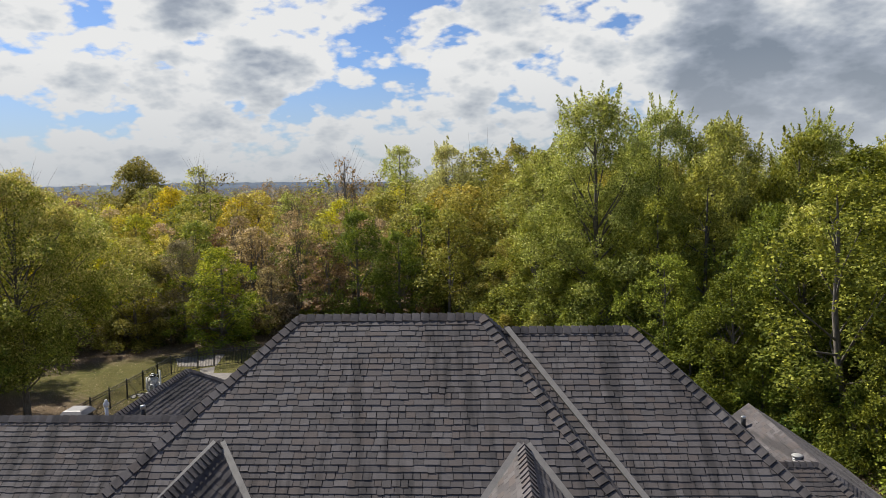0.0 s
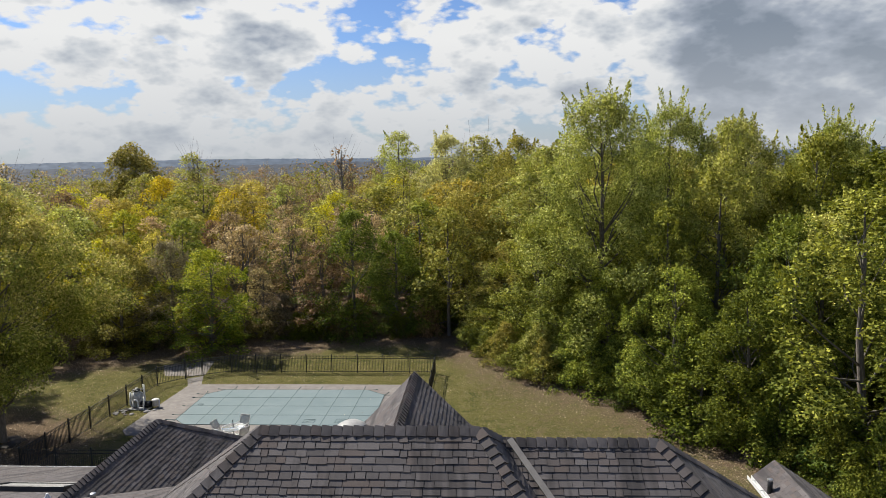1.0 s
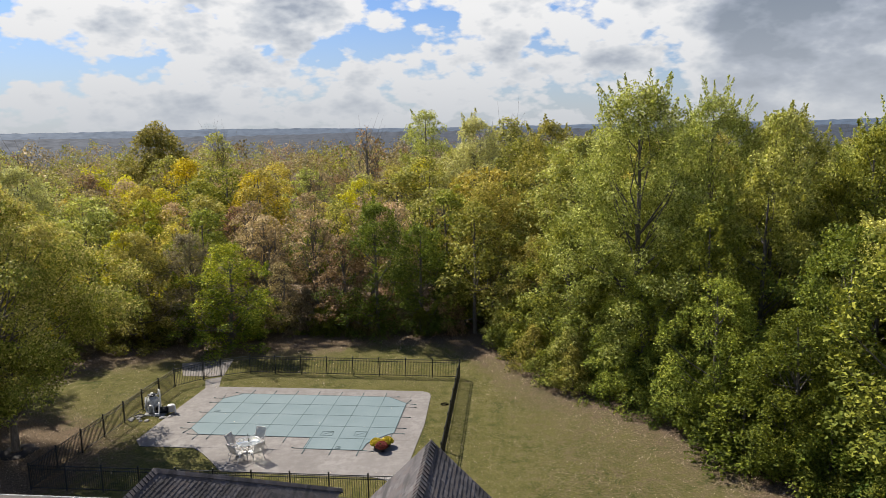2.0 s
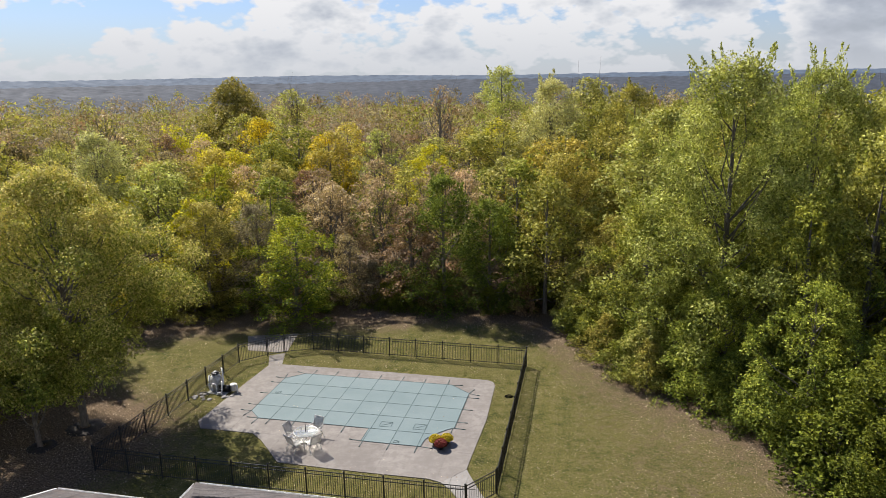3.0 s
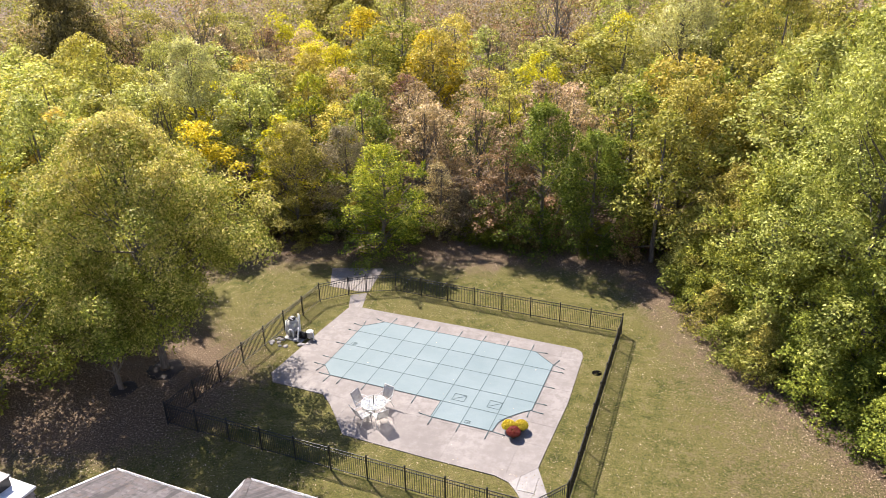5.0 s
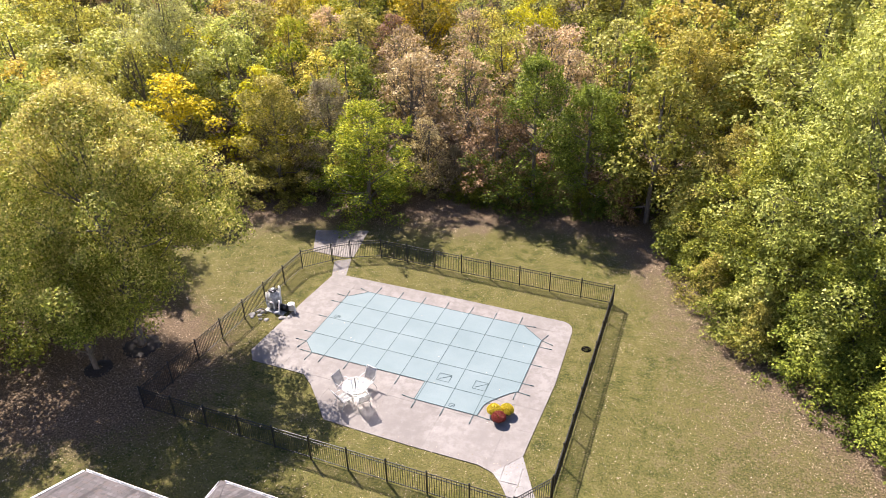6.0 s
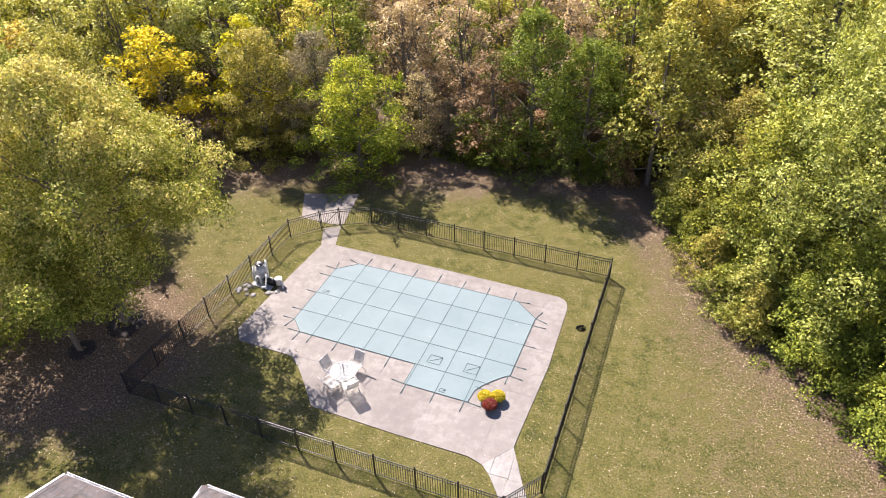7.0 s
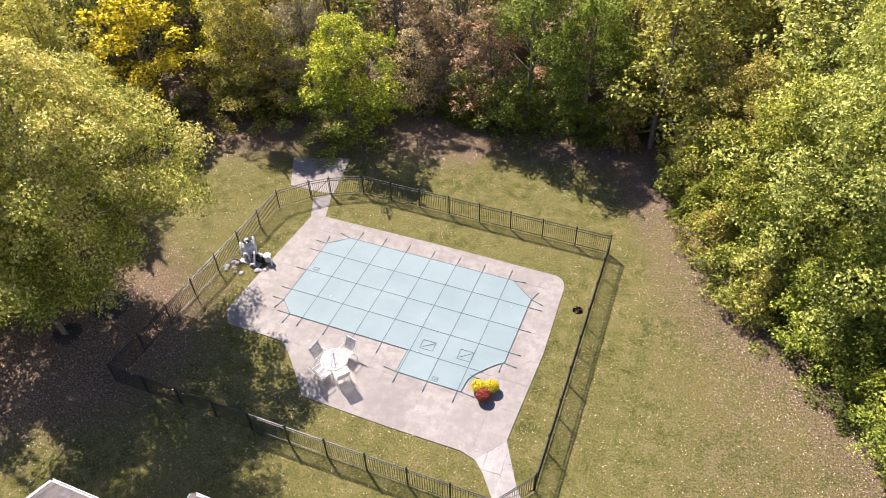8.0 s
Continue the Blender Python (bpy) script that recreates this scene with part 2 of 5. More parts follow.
BLACK = plain("black_powder_coat", (0.012, 0.012, 0.013), 0.45, 0.0, 0.2)
WHITE = plain("white_paint", (0.612, 0.612, 0.595), 0.5)
FLASHING = plain("taupe_flashing", (0.205, 0.190, 0.172), 0.55, 0.0, 0.12)
ROOF_DECK = plain("roof_underlay", (0.038, 0.036, 0.034), 0.9)
STRAP = plain("dark_webbing", (0.045, 0.075, 0.078), 0.8)
COVER = cover_material()
STEEL = plain("galvanised_steel", (0.429, 0.429, 0.421), 0.35, 0.8)
PLASTIC_WHITE = plain("white_plastic", (0.577, 0.569, 0.546), 0.4)
PLASTIC_GREY = plain("grey_plastic", (0.312, 0.304, 0.281), 0.45)
FRAME_SILVER = plain("silver_tube", (0.484, 0.484, 0.468), 0.4, 0.2)
SLING = plain("grey_sling_fabric", (0.42, 0.41, 0.39), 0.8)
weave = SLING.node_tree
see = weave.nodes.new("ShaderNodeBsdfTransparent")
both = weave.nodes.new("ShaderNodeMixShader")
both.inputs[0].default_value = 0.42                      # open mesh fabric
weave.links.new(weave.nodes["Principled BSDF"].outputs[0], both.inputs[1])
weave.links.new(see.outputs[0], both.inputs[2])
weave.links.new(both.outputs[0], weave.nodes["Material Output"].inputs[0])
MULCH = plain("dark_mulch", (0.022, 0.017, 0.014), 0.95, 0.0, 0.35, 18.0, 0.8)
STUCCO = plain("pale_stucco", (0.50, 0.46, 0.40), 0.9, 0.0, 0.1, 3.0, 0.4)
PIT = plain("black_pit", (0.004, 0.004, 0.004), 0.95, 0.0, 0.2)
PIT.node_tree.nodes["Principled BSDF"].inputs["Specular IOR Level"].default_value = 0.0
# blue distance haze is mixed into both ridge colours, paler on the farther
HILL_HAZED = plain("far_woods", (0.019, 0.027, 0.041), 1.0, 0.0, 0.26, 0.05, 0.0)
HILL_FAR_HAZED = plain("farthest_woods_hazed", (0.052, 0.078, 0.115), 1.0, 0.0, 0.14, 0.03, 0.0)


# ---------------------------------------------------------------- mesh helpers
def mesh_np(name, verts, quads, mat=None, smooth=False):
    """A mesh from arrays of vertices and of faces that all have three or all have four corners."""
    me = bpy.data.meshes.new(name)
    verts, quads = np.asarray(verts, np.float32), np.asarray(quads, np.int32)
    corners = quads.shape[1]
    me.vertices.add(len(verts))
    me.vertices.foreach_set("co", verts.ravel())
    me.loops.add(quads.size)
    me.loops.foreach_set("vertex_index", quads.ravel())
    me.polygons.add(len(quads))
    me.polygons.foreach_set("loop_start", np.arange(0, quads.size, corners, dtype=np.int32))
    me.polygons.foreach_set("use_smooth", np.full(len(quads), smooth))
    me.update(calc_edges=True)
    if mat:
        me.materials.append(mat)
    return me


def mesh_py(name, verts, faces, mat=None, smooth=False):
    me = bpy.data.meshes.new(name)
    me.from_pydata([tuple(v) for v in verts], [], [tuple(f) for f in faces])
    me.update()
    if smooth:
        me.polygons.foreach_set("use_smooth", [True] * len(me.polygons))
    if mat:
        me.materials.append(mat)
    return me


def mesh_bm(name, bm, mat=None, smooth=False):
    bmesh.ops.recalc_face_normals(bm, faces=bm.faces[:])
    me = bpy.data.meshes.new(name)
    bm.to_mesh(me)
    bm.free()
    if smooth:
        me.polygons.foreach_set("use_smooth", [True] * len(me.polygons))
    if mat:
        me.materials.append(mat)
    return me


def part(name, me, parent, label="", m=None):
    ob = new(name, me)
    ob.parent = parent
    if m is not None:
        ob.matrix_basis = m
    if label:
        tagged(ob, label)
    return ob


def thing(name, label, category, group="", kind="", m=None, me=None):
    ob = new(name, me)
    if m is not None:
        ob.matrix_basis = m
    return tagged(ob, label, category, group, kind)


def box(bm, size, m=Matrix(), bevel=0.0):
    r = bmesh.ops.create_cube(bm, size=1.0, matrix=m @ Matrix.Diagonal((*size, 1)))
    if bevel:
        es = list({e for v in r["verts"] for e in v.link_edges})
        bmesh.ops.bevel(bm, geom=es, offset=bevel, segments=1, affect="EDGES")
    return bm


def box_mesh(name, size, mat, bevel=0.0, at=(0, 0, 0)):
    return mesh_bm(name, box(bmesh.new(), size, Matrix.Translation(at), bevel), mat)


def lathe(name, profile, mat, seg=20, smooth=True):
    """A body turned round z from (radius, height) pairs."""
    vs, fs = [], []
    for r, z in profile:
        vs += [(r * math.cos(2 * math.pi * i / seg), r * math.sin(2 * math.pi * i / seg), z) for i in range(seg)]
    for j in range(len(profile) - 1):
        for i in range(seg):
            k = (i + 1) % seg
            fs.append((j * seg + i, j * seg + k, (j + 1) * seg + k, (j + 1) * seg + i))
    fs.append(tuple(reversed(range(seg))))
    fs.append(tuple(range((len(profile) - 1) * seg, len(profile) * seg)))
    return mesh_py(name, vs, fs, mat, smooth)


def tube_arrays(points, radii, seg=6):
    """Vertices and quads of a tapered tube along points."""
    P = np.asarray(points, float)
    vs, fs = [], []
    ang = np.linspace(0, 2 * np.pi, seg, endpoint=False)
    for i, p in enumerate(P):
        d = P[min(i + 1, len(P) - 1)] - P[max(i - 1, 0)]
        d = d / (np.linalg.norm(d) + 1e-9)
        a = np.cross(d, (0, 0, 1) if abs(d[2]) < 0.9 else (1, 0, 0))
        a /= np.linalg.norm(a)
        b = np.cross(d, a)
        vs.append(p + radii[i] * (np.outer(np.cos(ang), a) + np.outer(np.sin(ang), b)))
    for i in range(len(P) - 1):
        for j in range(seg):
            k = (j + 1) % seg
            fs.append((i * seg + j, i * seg + k, (i + 1) * seg + k, (i + 1) * seg + j))
    return np.concatenate(vs), np.array(fs)


def tubes(name, runs, mat, seg=6, smooth=True):
    V, Q, n = [], [], 0
    for pts, rad in runs:
        v, q = tube_arrays(pts, rad, seg)
        V.append(v)
        Q.append(q + n)
        n += len(v)
    return mesh_np(name, np.concatenate(V), np.concatenate(Q), mat, smooth)


def clip(poly, cell):
    """The part of a polygon inside a convex polygon that runs counter-clockwise (Sutherland-Hodgman, 2D)."""
    out = list(poly)
    for i in range(len(cell)):
        a, b = cell[i], cell[(i + 1) % len(cell)]
        src, out = out, []
        if not src:
            return []

        def side(p):
            return (b[0] - a[0]) * (p[1] - a[1]) - (b[1] - a[1]) * (p[0] - a[0])

        for j, p in enumerate(src):
            q = src[(j + 1) % len(src)]
            sp, sq = side(p), side(q)
            if sp >= 0:
                out.append(p)
            if (sp >= 0) != (sq >= 0):
                t = sp / (sp - sq)
                out.append((p[0] + t * (q[0] - p[0]), p[1] + t * (q[1] - p[1])))
    return out


def area(poly):
    return 0.5 * sum(p[0] * q[1] - q[0] * p[1] for p, q in zip(poly, poly[1:] + poly[:1]))


def slab(name, poly, z0, z1, mat):
    """An upright slab over a flat outline."""
    n = len(poly)
    vs = [(x, y, z0) for x, y in poly] + [(x, y, z1) for x, y in poly]
    fs = [tuple(range(n, 2 * n)), tuple(reversed(range(n)))] + [(i, (i + 1) % n, n + (i + 1) % n, n + i) for i in range(n)]
    return mesh_py(name, vs, fs, mat)


POOL = Matrix.Translation((-9.5, 42.4, 0)) @ Matrix.Rotation(radians(-3.6), 4, "Z")


# ---------------------------------------------------------------- ground and distance
WOODS = [(-90, 30), (-36, 43), (-27, 52.7), (-21.3, 55.1), (-13.6, 56.5), (-4.7, 57.5), (-0.4, 57.0), (2.3, 52.0), (4.1, 48.4),
         (5.4, 45.7), (8.4, 42.7), (10.4, 40.4), (12.9, 35.4), (18.8, 24.5), (32, 4)]


def woods_distance(X, Y):
    """Distance to the wood's edge, negative inside the wood."""
    best = np.full(X.shape, 1e9)
    inside = np.zeros(X.shape, bool)
    loop = WOODS + [(400, 4), (400, 900), (-400, 900), (-400, 30)]
    for i in range(len(loop)):
        (ax, ay), (bx, by) = loop[i], loop[(i + 1) % len(loop)]
        if i < len(WOODS) - 1:
            t = np.clip(((X - ax) * (bx - ax) + (Y - ay) * (by - ay)) / ((bx - ax) ** 2 + (by - ay) ** 2), 0, 1)
            best = np.minimum(best, np.hypot(X - ax - t * (bx - ax), Y - ay - t * (by - ay)))
        hit = ((ay > Y) != (by > Y)) & (X < (bx - ax) * (Y - ay) / ((by - ay) if by != ay else 1e-9) + ax)
        inside ^= hit
    return np.where(inside, -best, best)


def build_ground():
    xs = np.concatenate([-np.geomspace(3500, 52, 26), np.arange(-50, 40.1, 0.5), np.geomspace(42, 3500, 26)])
    ys = np.concatenate([-np.geomspace(900, 13, 16), np.arange(-12, 62.1, 0.5), np.geomspace(64, 4300, 34)])
    X, Y = np.meshgrid(xs, ys)
    d = woods_distance(X, Y)
    rise = 0.014 * np.sin(X * 0.7 + 1.3) * np.cos(Y * 0.55) + 0.008 * np.sin(X * 1.9 + Y * 1.3)
    # the lawn dips just before the wood, the plateau falls into a valley far behind
    Z = rise * 0.35 - 0.004 - 45 * np.clip((np.hypot(X, Y) - 260) / 500, 0, 1) ** 1.5
    # litter: thick in the wood, thinning over the lawn; a brown carpet under the maple
    reach = np.where(X > 1, 7.5, np.where(X < -9, 6.5, 4.2))
    lit = np.clip(1.0 - d / reach, 0, 1) * np.where(X > 1, 0.62, 0.9)
    lit = np.where(d < 0, 1.0, lit)
    maple = np.hypot((X + 26.5) / 8.5, (Y - 36) / 6.5)
    lit = np.maximum(lit, np.clip(1.5 - maple, 0, 0.9))
    lit = np.maximum(lit, 0.42 * np.exp(-(((X + 17.5) / 3.2) ** 2 + ((Y - 36.5) / 3.5) ** 2)))
    lit = np.maximum(lit, 0.24 + 0.17 * np.clip((X - 0.5) / 5, 0, 1) * np.clip((54 - Y) / 10, 0, 1))
    n, m = len(ys), len(xs)
    idx = np.arange(n * m).reshape(n, m)
    Q = np.stack([idx[:-1, :-1], idx[:-1, 1:], idx[1:, 1:], idx[1:, :-1]], -1).reshape(-1, 4)
    me = mesh_np("ground", np.stack([X, Y, Z], -1).reshape(-1, 3), Q, ground_material(), True)
    me.attributes.new("litter", "FLOAT", "POINT").data.foreach_set("value", lit.ravel().astype(np.float32))
    tagged(new("ground", me), "mown autumn lawn with fallen leaves and bare brown patches", "ground", kind="structure")


build_ground()


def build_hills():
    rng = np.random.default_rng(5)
    # backdrop ridges; their base colours carry the haze
    for name, dist, z0, top, mat, seed in (("backdrop_1", 1500, -60, 10, HILL_HAZED, 1.0), ("backdrop_2", 3000, -80, 30, HILL_FAR_HAZED, 4.0)):
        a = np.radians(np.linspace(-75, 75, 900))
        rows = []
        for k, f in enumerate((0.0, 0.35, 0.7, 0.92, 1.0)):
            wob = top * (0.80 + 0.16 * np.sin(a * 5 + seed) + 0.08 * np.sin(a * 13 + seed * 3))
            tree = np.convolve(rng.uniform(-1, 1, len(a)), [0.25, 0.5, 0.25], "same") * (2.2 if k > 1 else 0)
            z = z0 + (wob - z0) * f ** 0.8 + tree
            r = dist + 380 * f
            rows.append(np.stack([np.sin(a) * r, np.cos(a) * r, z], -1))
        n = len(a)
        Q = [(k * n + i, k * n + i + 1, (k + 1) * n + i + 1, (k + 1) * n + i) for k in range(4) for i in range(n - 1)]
        tagged(new(name, mesh_np(name, np.concatenate(rows), Q, mat, True)), "far wooded ridge with blue haze in its colour", "hills", kind="structure")


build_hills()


# ---------------------------------------------------------------- pool deck, cover, path
DECK = [(-16.75, 46.9), (-17.15, 43.8), (-17.65, 39.1), (-17.15, 38.4), (-15.1, 38.27), (-14.2, 38.2), (-13.5, 37.6), (-12.8, 36.8), (-11.9, 35.72),
        (-10.0, 35.55), (-7.8, 35.38), (-4.6, 35.22), (-3.94, 35.0), (-2.94, 36.2), (-2.84, 37.3), (-2.47, 41.0), (-2.36, 45.2), (-2.44, 45.62), (-2.62, 45.86), (-2.9, 46.0), (-9.4, 46.5)]
PATH = [(-3.94, 35.0), (-3.5, 34.55), (-2.95, 33.75), (-2.35, 32.9), (-1.4, 33.3), (-2.05, 34.3), (-2.25, 34.7), (-2.94, 36.2)]


def build_deck():
    inv = POOL.inverted()
    deck = tagged(new("pavement_1"), "worn buff concrete pool deck in broad slabs", "pavement", kind="structure")
    flat = [tuple((inv @ Vector((x, y, 0))).xy) for x, y in DECK]
    us, vs = [-8.6, -5.75, -2.8, 0.0, 2.8, 5.75, 8.6], [-8.2, -4.4, -2.95, 0.0, 2.95, 5.2]
    for i in range(len(us) - 1):
        for j in range(len(vs) - 1):
            g = 0.003
            cell = [(us[i] + g, vs[j] + g), (us[i + 1] - g, vs[j] + g), (us[i + 1] - g, vs[j + 1] - g), (us[i] + g, vs[j + 1] - g)]
            p = clip(flat, cell)
            if len(p) > 2 and abs(area(p)) > 0.05:
                if area(p) < 0:
                    p = p[::-1]
                part("slab", slab("slab", p, 0.0, 0.03, CONCRETE), deck, m=POOL.copy())
    part("bed", slab("bed", flat if area(flat) > 0 else flat[::-1], -0.25, 0.020, CONCRETE), deck, m=POOL.copy())
    bed = tagged(new("pavement_2"), "pale weathered stone path to the gate", "pavement", kind="structure")
    rng = random.Random(4)
    for i in range(5):
        for j in range(4):
            w = [(-4.3 + i * 0.72 + rng.uniform(-0.08, 0.08) + j * 0.05, 32.7 + j * 0.95 + rng.uniform(-0.08, 0.08))]
            x, y = w[0]
            cell = [(x + 0.01, y + 0.01), (x + 0.712, y + 0.01), (x + 0.712, y + 0.942), (x + 0.01, y + 0.93)]
            p = clip(PATH, cell)
            if len(p) > 2 and abs(area(p)) > 0.01:
                if area(p) < 0:
                    p = p[::-1]
                part("paver", slab("paver", p, -0.2, 0.026 + rng.uniform(-0.004, 0.004), CONCRETE_PALE), bed)
    under = PATH if area(PATH) > 0 else PATH[::-1]
    part("bed", slab("bed", under, -0.2, 0.012, CONCRETE_PALE), bed)
    pad = [(-19.2, 48.9), (-17.2, 48.75), (-16.45, 48.9), (-16.9, 52.3), (-20.3, 51.4)]
    pad2 = [(-16.85, 46.75), (-16.0, 46.85), (-16.5, 48.75), (-17.4, 48.2)]
    if area(pad) < 0:
        pad = pad[::-1]
    tagged(new("pavement_3", slab("pavement_3", pad, -0.2, 0.02, CONCRETE)), "grey concrete pad in the shade behind the gate", "pavement", kind="structure")
    tagged(new("pavement_4", slab("pavement_4", pad2, -0.2, 0.012, CONCRETE)), "short concrete walk from the deck to the gate", "pavement", kind="structure")


build_deck()


def build_cover():
    """A taut mesh cover, bevelled at the corners, with webbing straps and brass anchors round it."""
    cover = thing("pool_cover", "taut teal mesh safety cover over a swimming pool", "pool cover", m=POOL.copy())
    L, W, S = 5.65, 2.92, -4.22
    outline = [(-L, -2.2), (-4.9, -W), (1.3, -W), (1.3, S), (4.35, S), (4.42, -3.5), (4.60, -3.15), (4.95, -2.72), (5.32, -2.32), (5.62, -2.08), (L, 2.0), (4.45, W), (-4.65, W), (-L, 2.1)]
    bm = bmesh.new()
    # fine sheet: cells clipped to the outline, sagging a little between the straps
    step = 0.28
    verts = {}

    def vert(x, y):
        k = (round(x, 4), round(y, 4))
        if k not in verts:
            sag = 0.010 * abs(math.sin(math.pi * x / 1.4)) * abs(math.sin(math.pi * y / 1.46))
            verts[k] = bm.verts.new((x, y, 0.052 - sag))
        return verts[k]

    for i in range(-22, 23):
        for j in range(-17, 12):
            cell = [(i * step, j * step), ((i + 1) * step, j * step), ((i + 1) * step, (j + 1) * step), (i * step, (j + 1) * step)]
            p = clip(outline, cell)
            if len(p) > 2 and abs(area(p)) > 1e-5:
                vs = []
                for q in p:
                    v = vert(*q)
                    if v not in vs:
                        vs.append(v)
                if len(vs) > 2:
                    try:
                        bm.faces.new(vs)
                    except ValueError:
                        pass
    sheet = part("sheet", mesh_bm("sheet", bm, COVER), cover)
    sol = sheet.modifiers.new("thickness", "SOLIDIFY")
    sol.thickness, sol.offset = 0.012, -1.0
    rng = random.Random(2)

    def strap(x0, y0, x1, y1, name="strap", w=0.032):
        d = math.hypot(x1 - x0, y1 - y0)
        m = Matrix.Translation(((x0 + x1) / 2, (y0 + y1) / 2, 0.056)) @ Matrix.Rotation(math.atan2(y1 - y0, x1 - x0), 4, "Z")
        return part(name, box_mesh(name, (d, w, 0.008), STRAP, 0.002), cover, m=m)

    def anchor(x, y, dx, dy):
        """The loose end of a strap, its spring and the brass pin in the deck."""
        n = math.hypot(dx, dy)
        dx, dy = dx / n, dy / n
        e = 0.42 + rng.uniform(-0.05, 0.08)
        s = strap(x, y, x + dx * e, y + dy * e, "anchor_strap", 0.04)
        s.matrix_basis.translation.z = 0.046
        m = Matrix.Translation((x + dx * (e + 0.09), y + dy * (e + 0.09), 0.048)) @ Matrix.Rotation(math.atan2(dy, dx), 4, "Z") @ Matrix.Rotation(radians(90), 4, "Y")
        part("spring", SPRING, cover, m=m)

    for u in (-4.2, -2.8, -1.4, 0.0, 1.4, 2.8, 4.2):
        low = S if 1.3 < u < 4.4 else -W
        strap(u, low, u, W)
        anchor(u, W, rng.uniform(-0.04, 0.04), 1)
        anchor(u, low, rng.uniform(-0.04, 0.04), -1)
    for v in (-1.46, 0.0, 1.46):
        strap(-L, v, L, v)
        anchor(-L, v, -1, 0)
        anchor(L, v, 1, 0)
    for a, b in zip(outline, outline[1:] + outline[:1]):
        strap(*a, *b, "edge_binding", 0.03)
    strap(1.3, -W, 4.9, -W)
    for x, y, dx, dy in ((-L, 2.1, -1, 0.1), (-L, 2.1, -0.2, 1), (-4.65, W, -1, 0.3), (-L, -2.2, -1, 0), (-L, -2.2, -0.3, -1), (-4.9, -W, -1, 0), (-4.9, -W, -0.1, -1),
                         (4.45, W, 1, 0.1), (L, 2.0, 0.4, 1), (L, 2.0, 1, -0.3), (5.55, -2.1, 1, -0.1), (5.55, -2.1, 0, -1), (1.3, S, -1, 0.1), (4.35, S, 1, -0.1), (4.35, -3.25, 1, -0.1)):
        anchor(x, y, dx, dy)
    # stitched patches
    for x, y, w, h in ((1.75, -2.62, 0.62, 0.5), (3.55, -2.6, 0.62, 0.55), (-5.35, 0.1, 0.3, 0.22), (2.95, -4.1, 0.24, 0.2)):
        for x0, y0, x1, y1 in ((x, y, x + w, y), (x + w, y, x + w, y + h), (x + w, y + h, x, y + h), (x, y + h, x, y), (x + 0.1, y + h * 0.2, x + w, y + h * 0.95)):
            strap(x0, y0, x1, y1, "stitching", 0.022)


SPRING = lathe("spring", [(0.012, -0.09), (0.022, -0.07), (0.022, 0.07), (0.012, 0.09)], STRAP, 8)
build_cover()


# ---------------------------------------------------------------- fence
POST = box_mesh("post", (0.058, 0.058, 1.36), BLACK, 0.004, (0, 0, 0.60))
CAP = lathe("post_cap", [(0.046, 0), (0.046, 0.018), (0.02, 0.045), (0.004, 0.05)], BLACK, 8)
PICKET = box_mesh("picket", (0.016, 0.016, 1.15), BLACK, 0.0, (0, 0, 0.625))


def fence_run(a, b, label, panels=None, posts=(True, True), name="fence"):
    """A run of aluminium fence from a to b: posts, three rails and pickets, each its own piece."""
    a, b = Vector((*a, 0)), Vector((*b, 0))
    d = b - a
    n = panels or max(1, round(d.length / 1.8))
    run = thing(name, label, "fence", "fence round the pool", m=Matrix.Translation(a) @ Matrix.Rotation(math.atan2(d.y, d.x), 4, "Z"))
    w = d.length / n
    rail = box_mesh("rail", (w, 0.028, 0.034), BLACK, 0.003, (w / 2, 0, 0))
    for i in range(n + 1):
        if (i > 0 or posts[0]) and (i < n or posts[1]):
            p = part("post", POST, run, m=Matrix.Translation((i * w, 0, 0)))
            part("post_cap", CAP, p, m=Matrix.Translation((0, 0, 1.28)))
    for i in range(n):
        for z in (0.11, 1.03, 1.19):
            part("rail", rail, run, m=Matrix.Translation((i * w, 0, z)))
        k = max(2, round(w / 0.105))
        for j in range(1, k):
            part("picket", PICKET, run, m=Matrix.Translation((i * w + j * w / k, 0, 0)))
    return run


F_FL, F_L, F_GL, F_GR, F_B, F_BR, F_FR, F_FE = (-20.1, 33.98), (-18.85, 46.85), (-17.5, 48.12), (-16.52, 48.75), (-14.8, 49.45), (-0.66, 48.35), (-1.4, 34.45), (-2.6, 33.02)
FENCE = "black aluminium picket fence"
fence_run(F_FL, F_L, FENCE + " beside the maple", 7, (True, False))
fence_run(F_L, F_GL, FENCE + ", one panel beside the gate", 1)
fence_run(F_GR, F_B, FENCE + ", one panel in tree shade", 1, (True, False))
fence_run(F_B, F_BR, FENCE + " along the wood's edge", 8, (True, False))
fence_run(F_BR, F_FR, FENCE + " along the open lawn", 8)
fence_run(F_FE, F_FL, FENCE + " between pool and house", 10, (True, False))


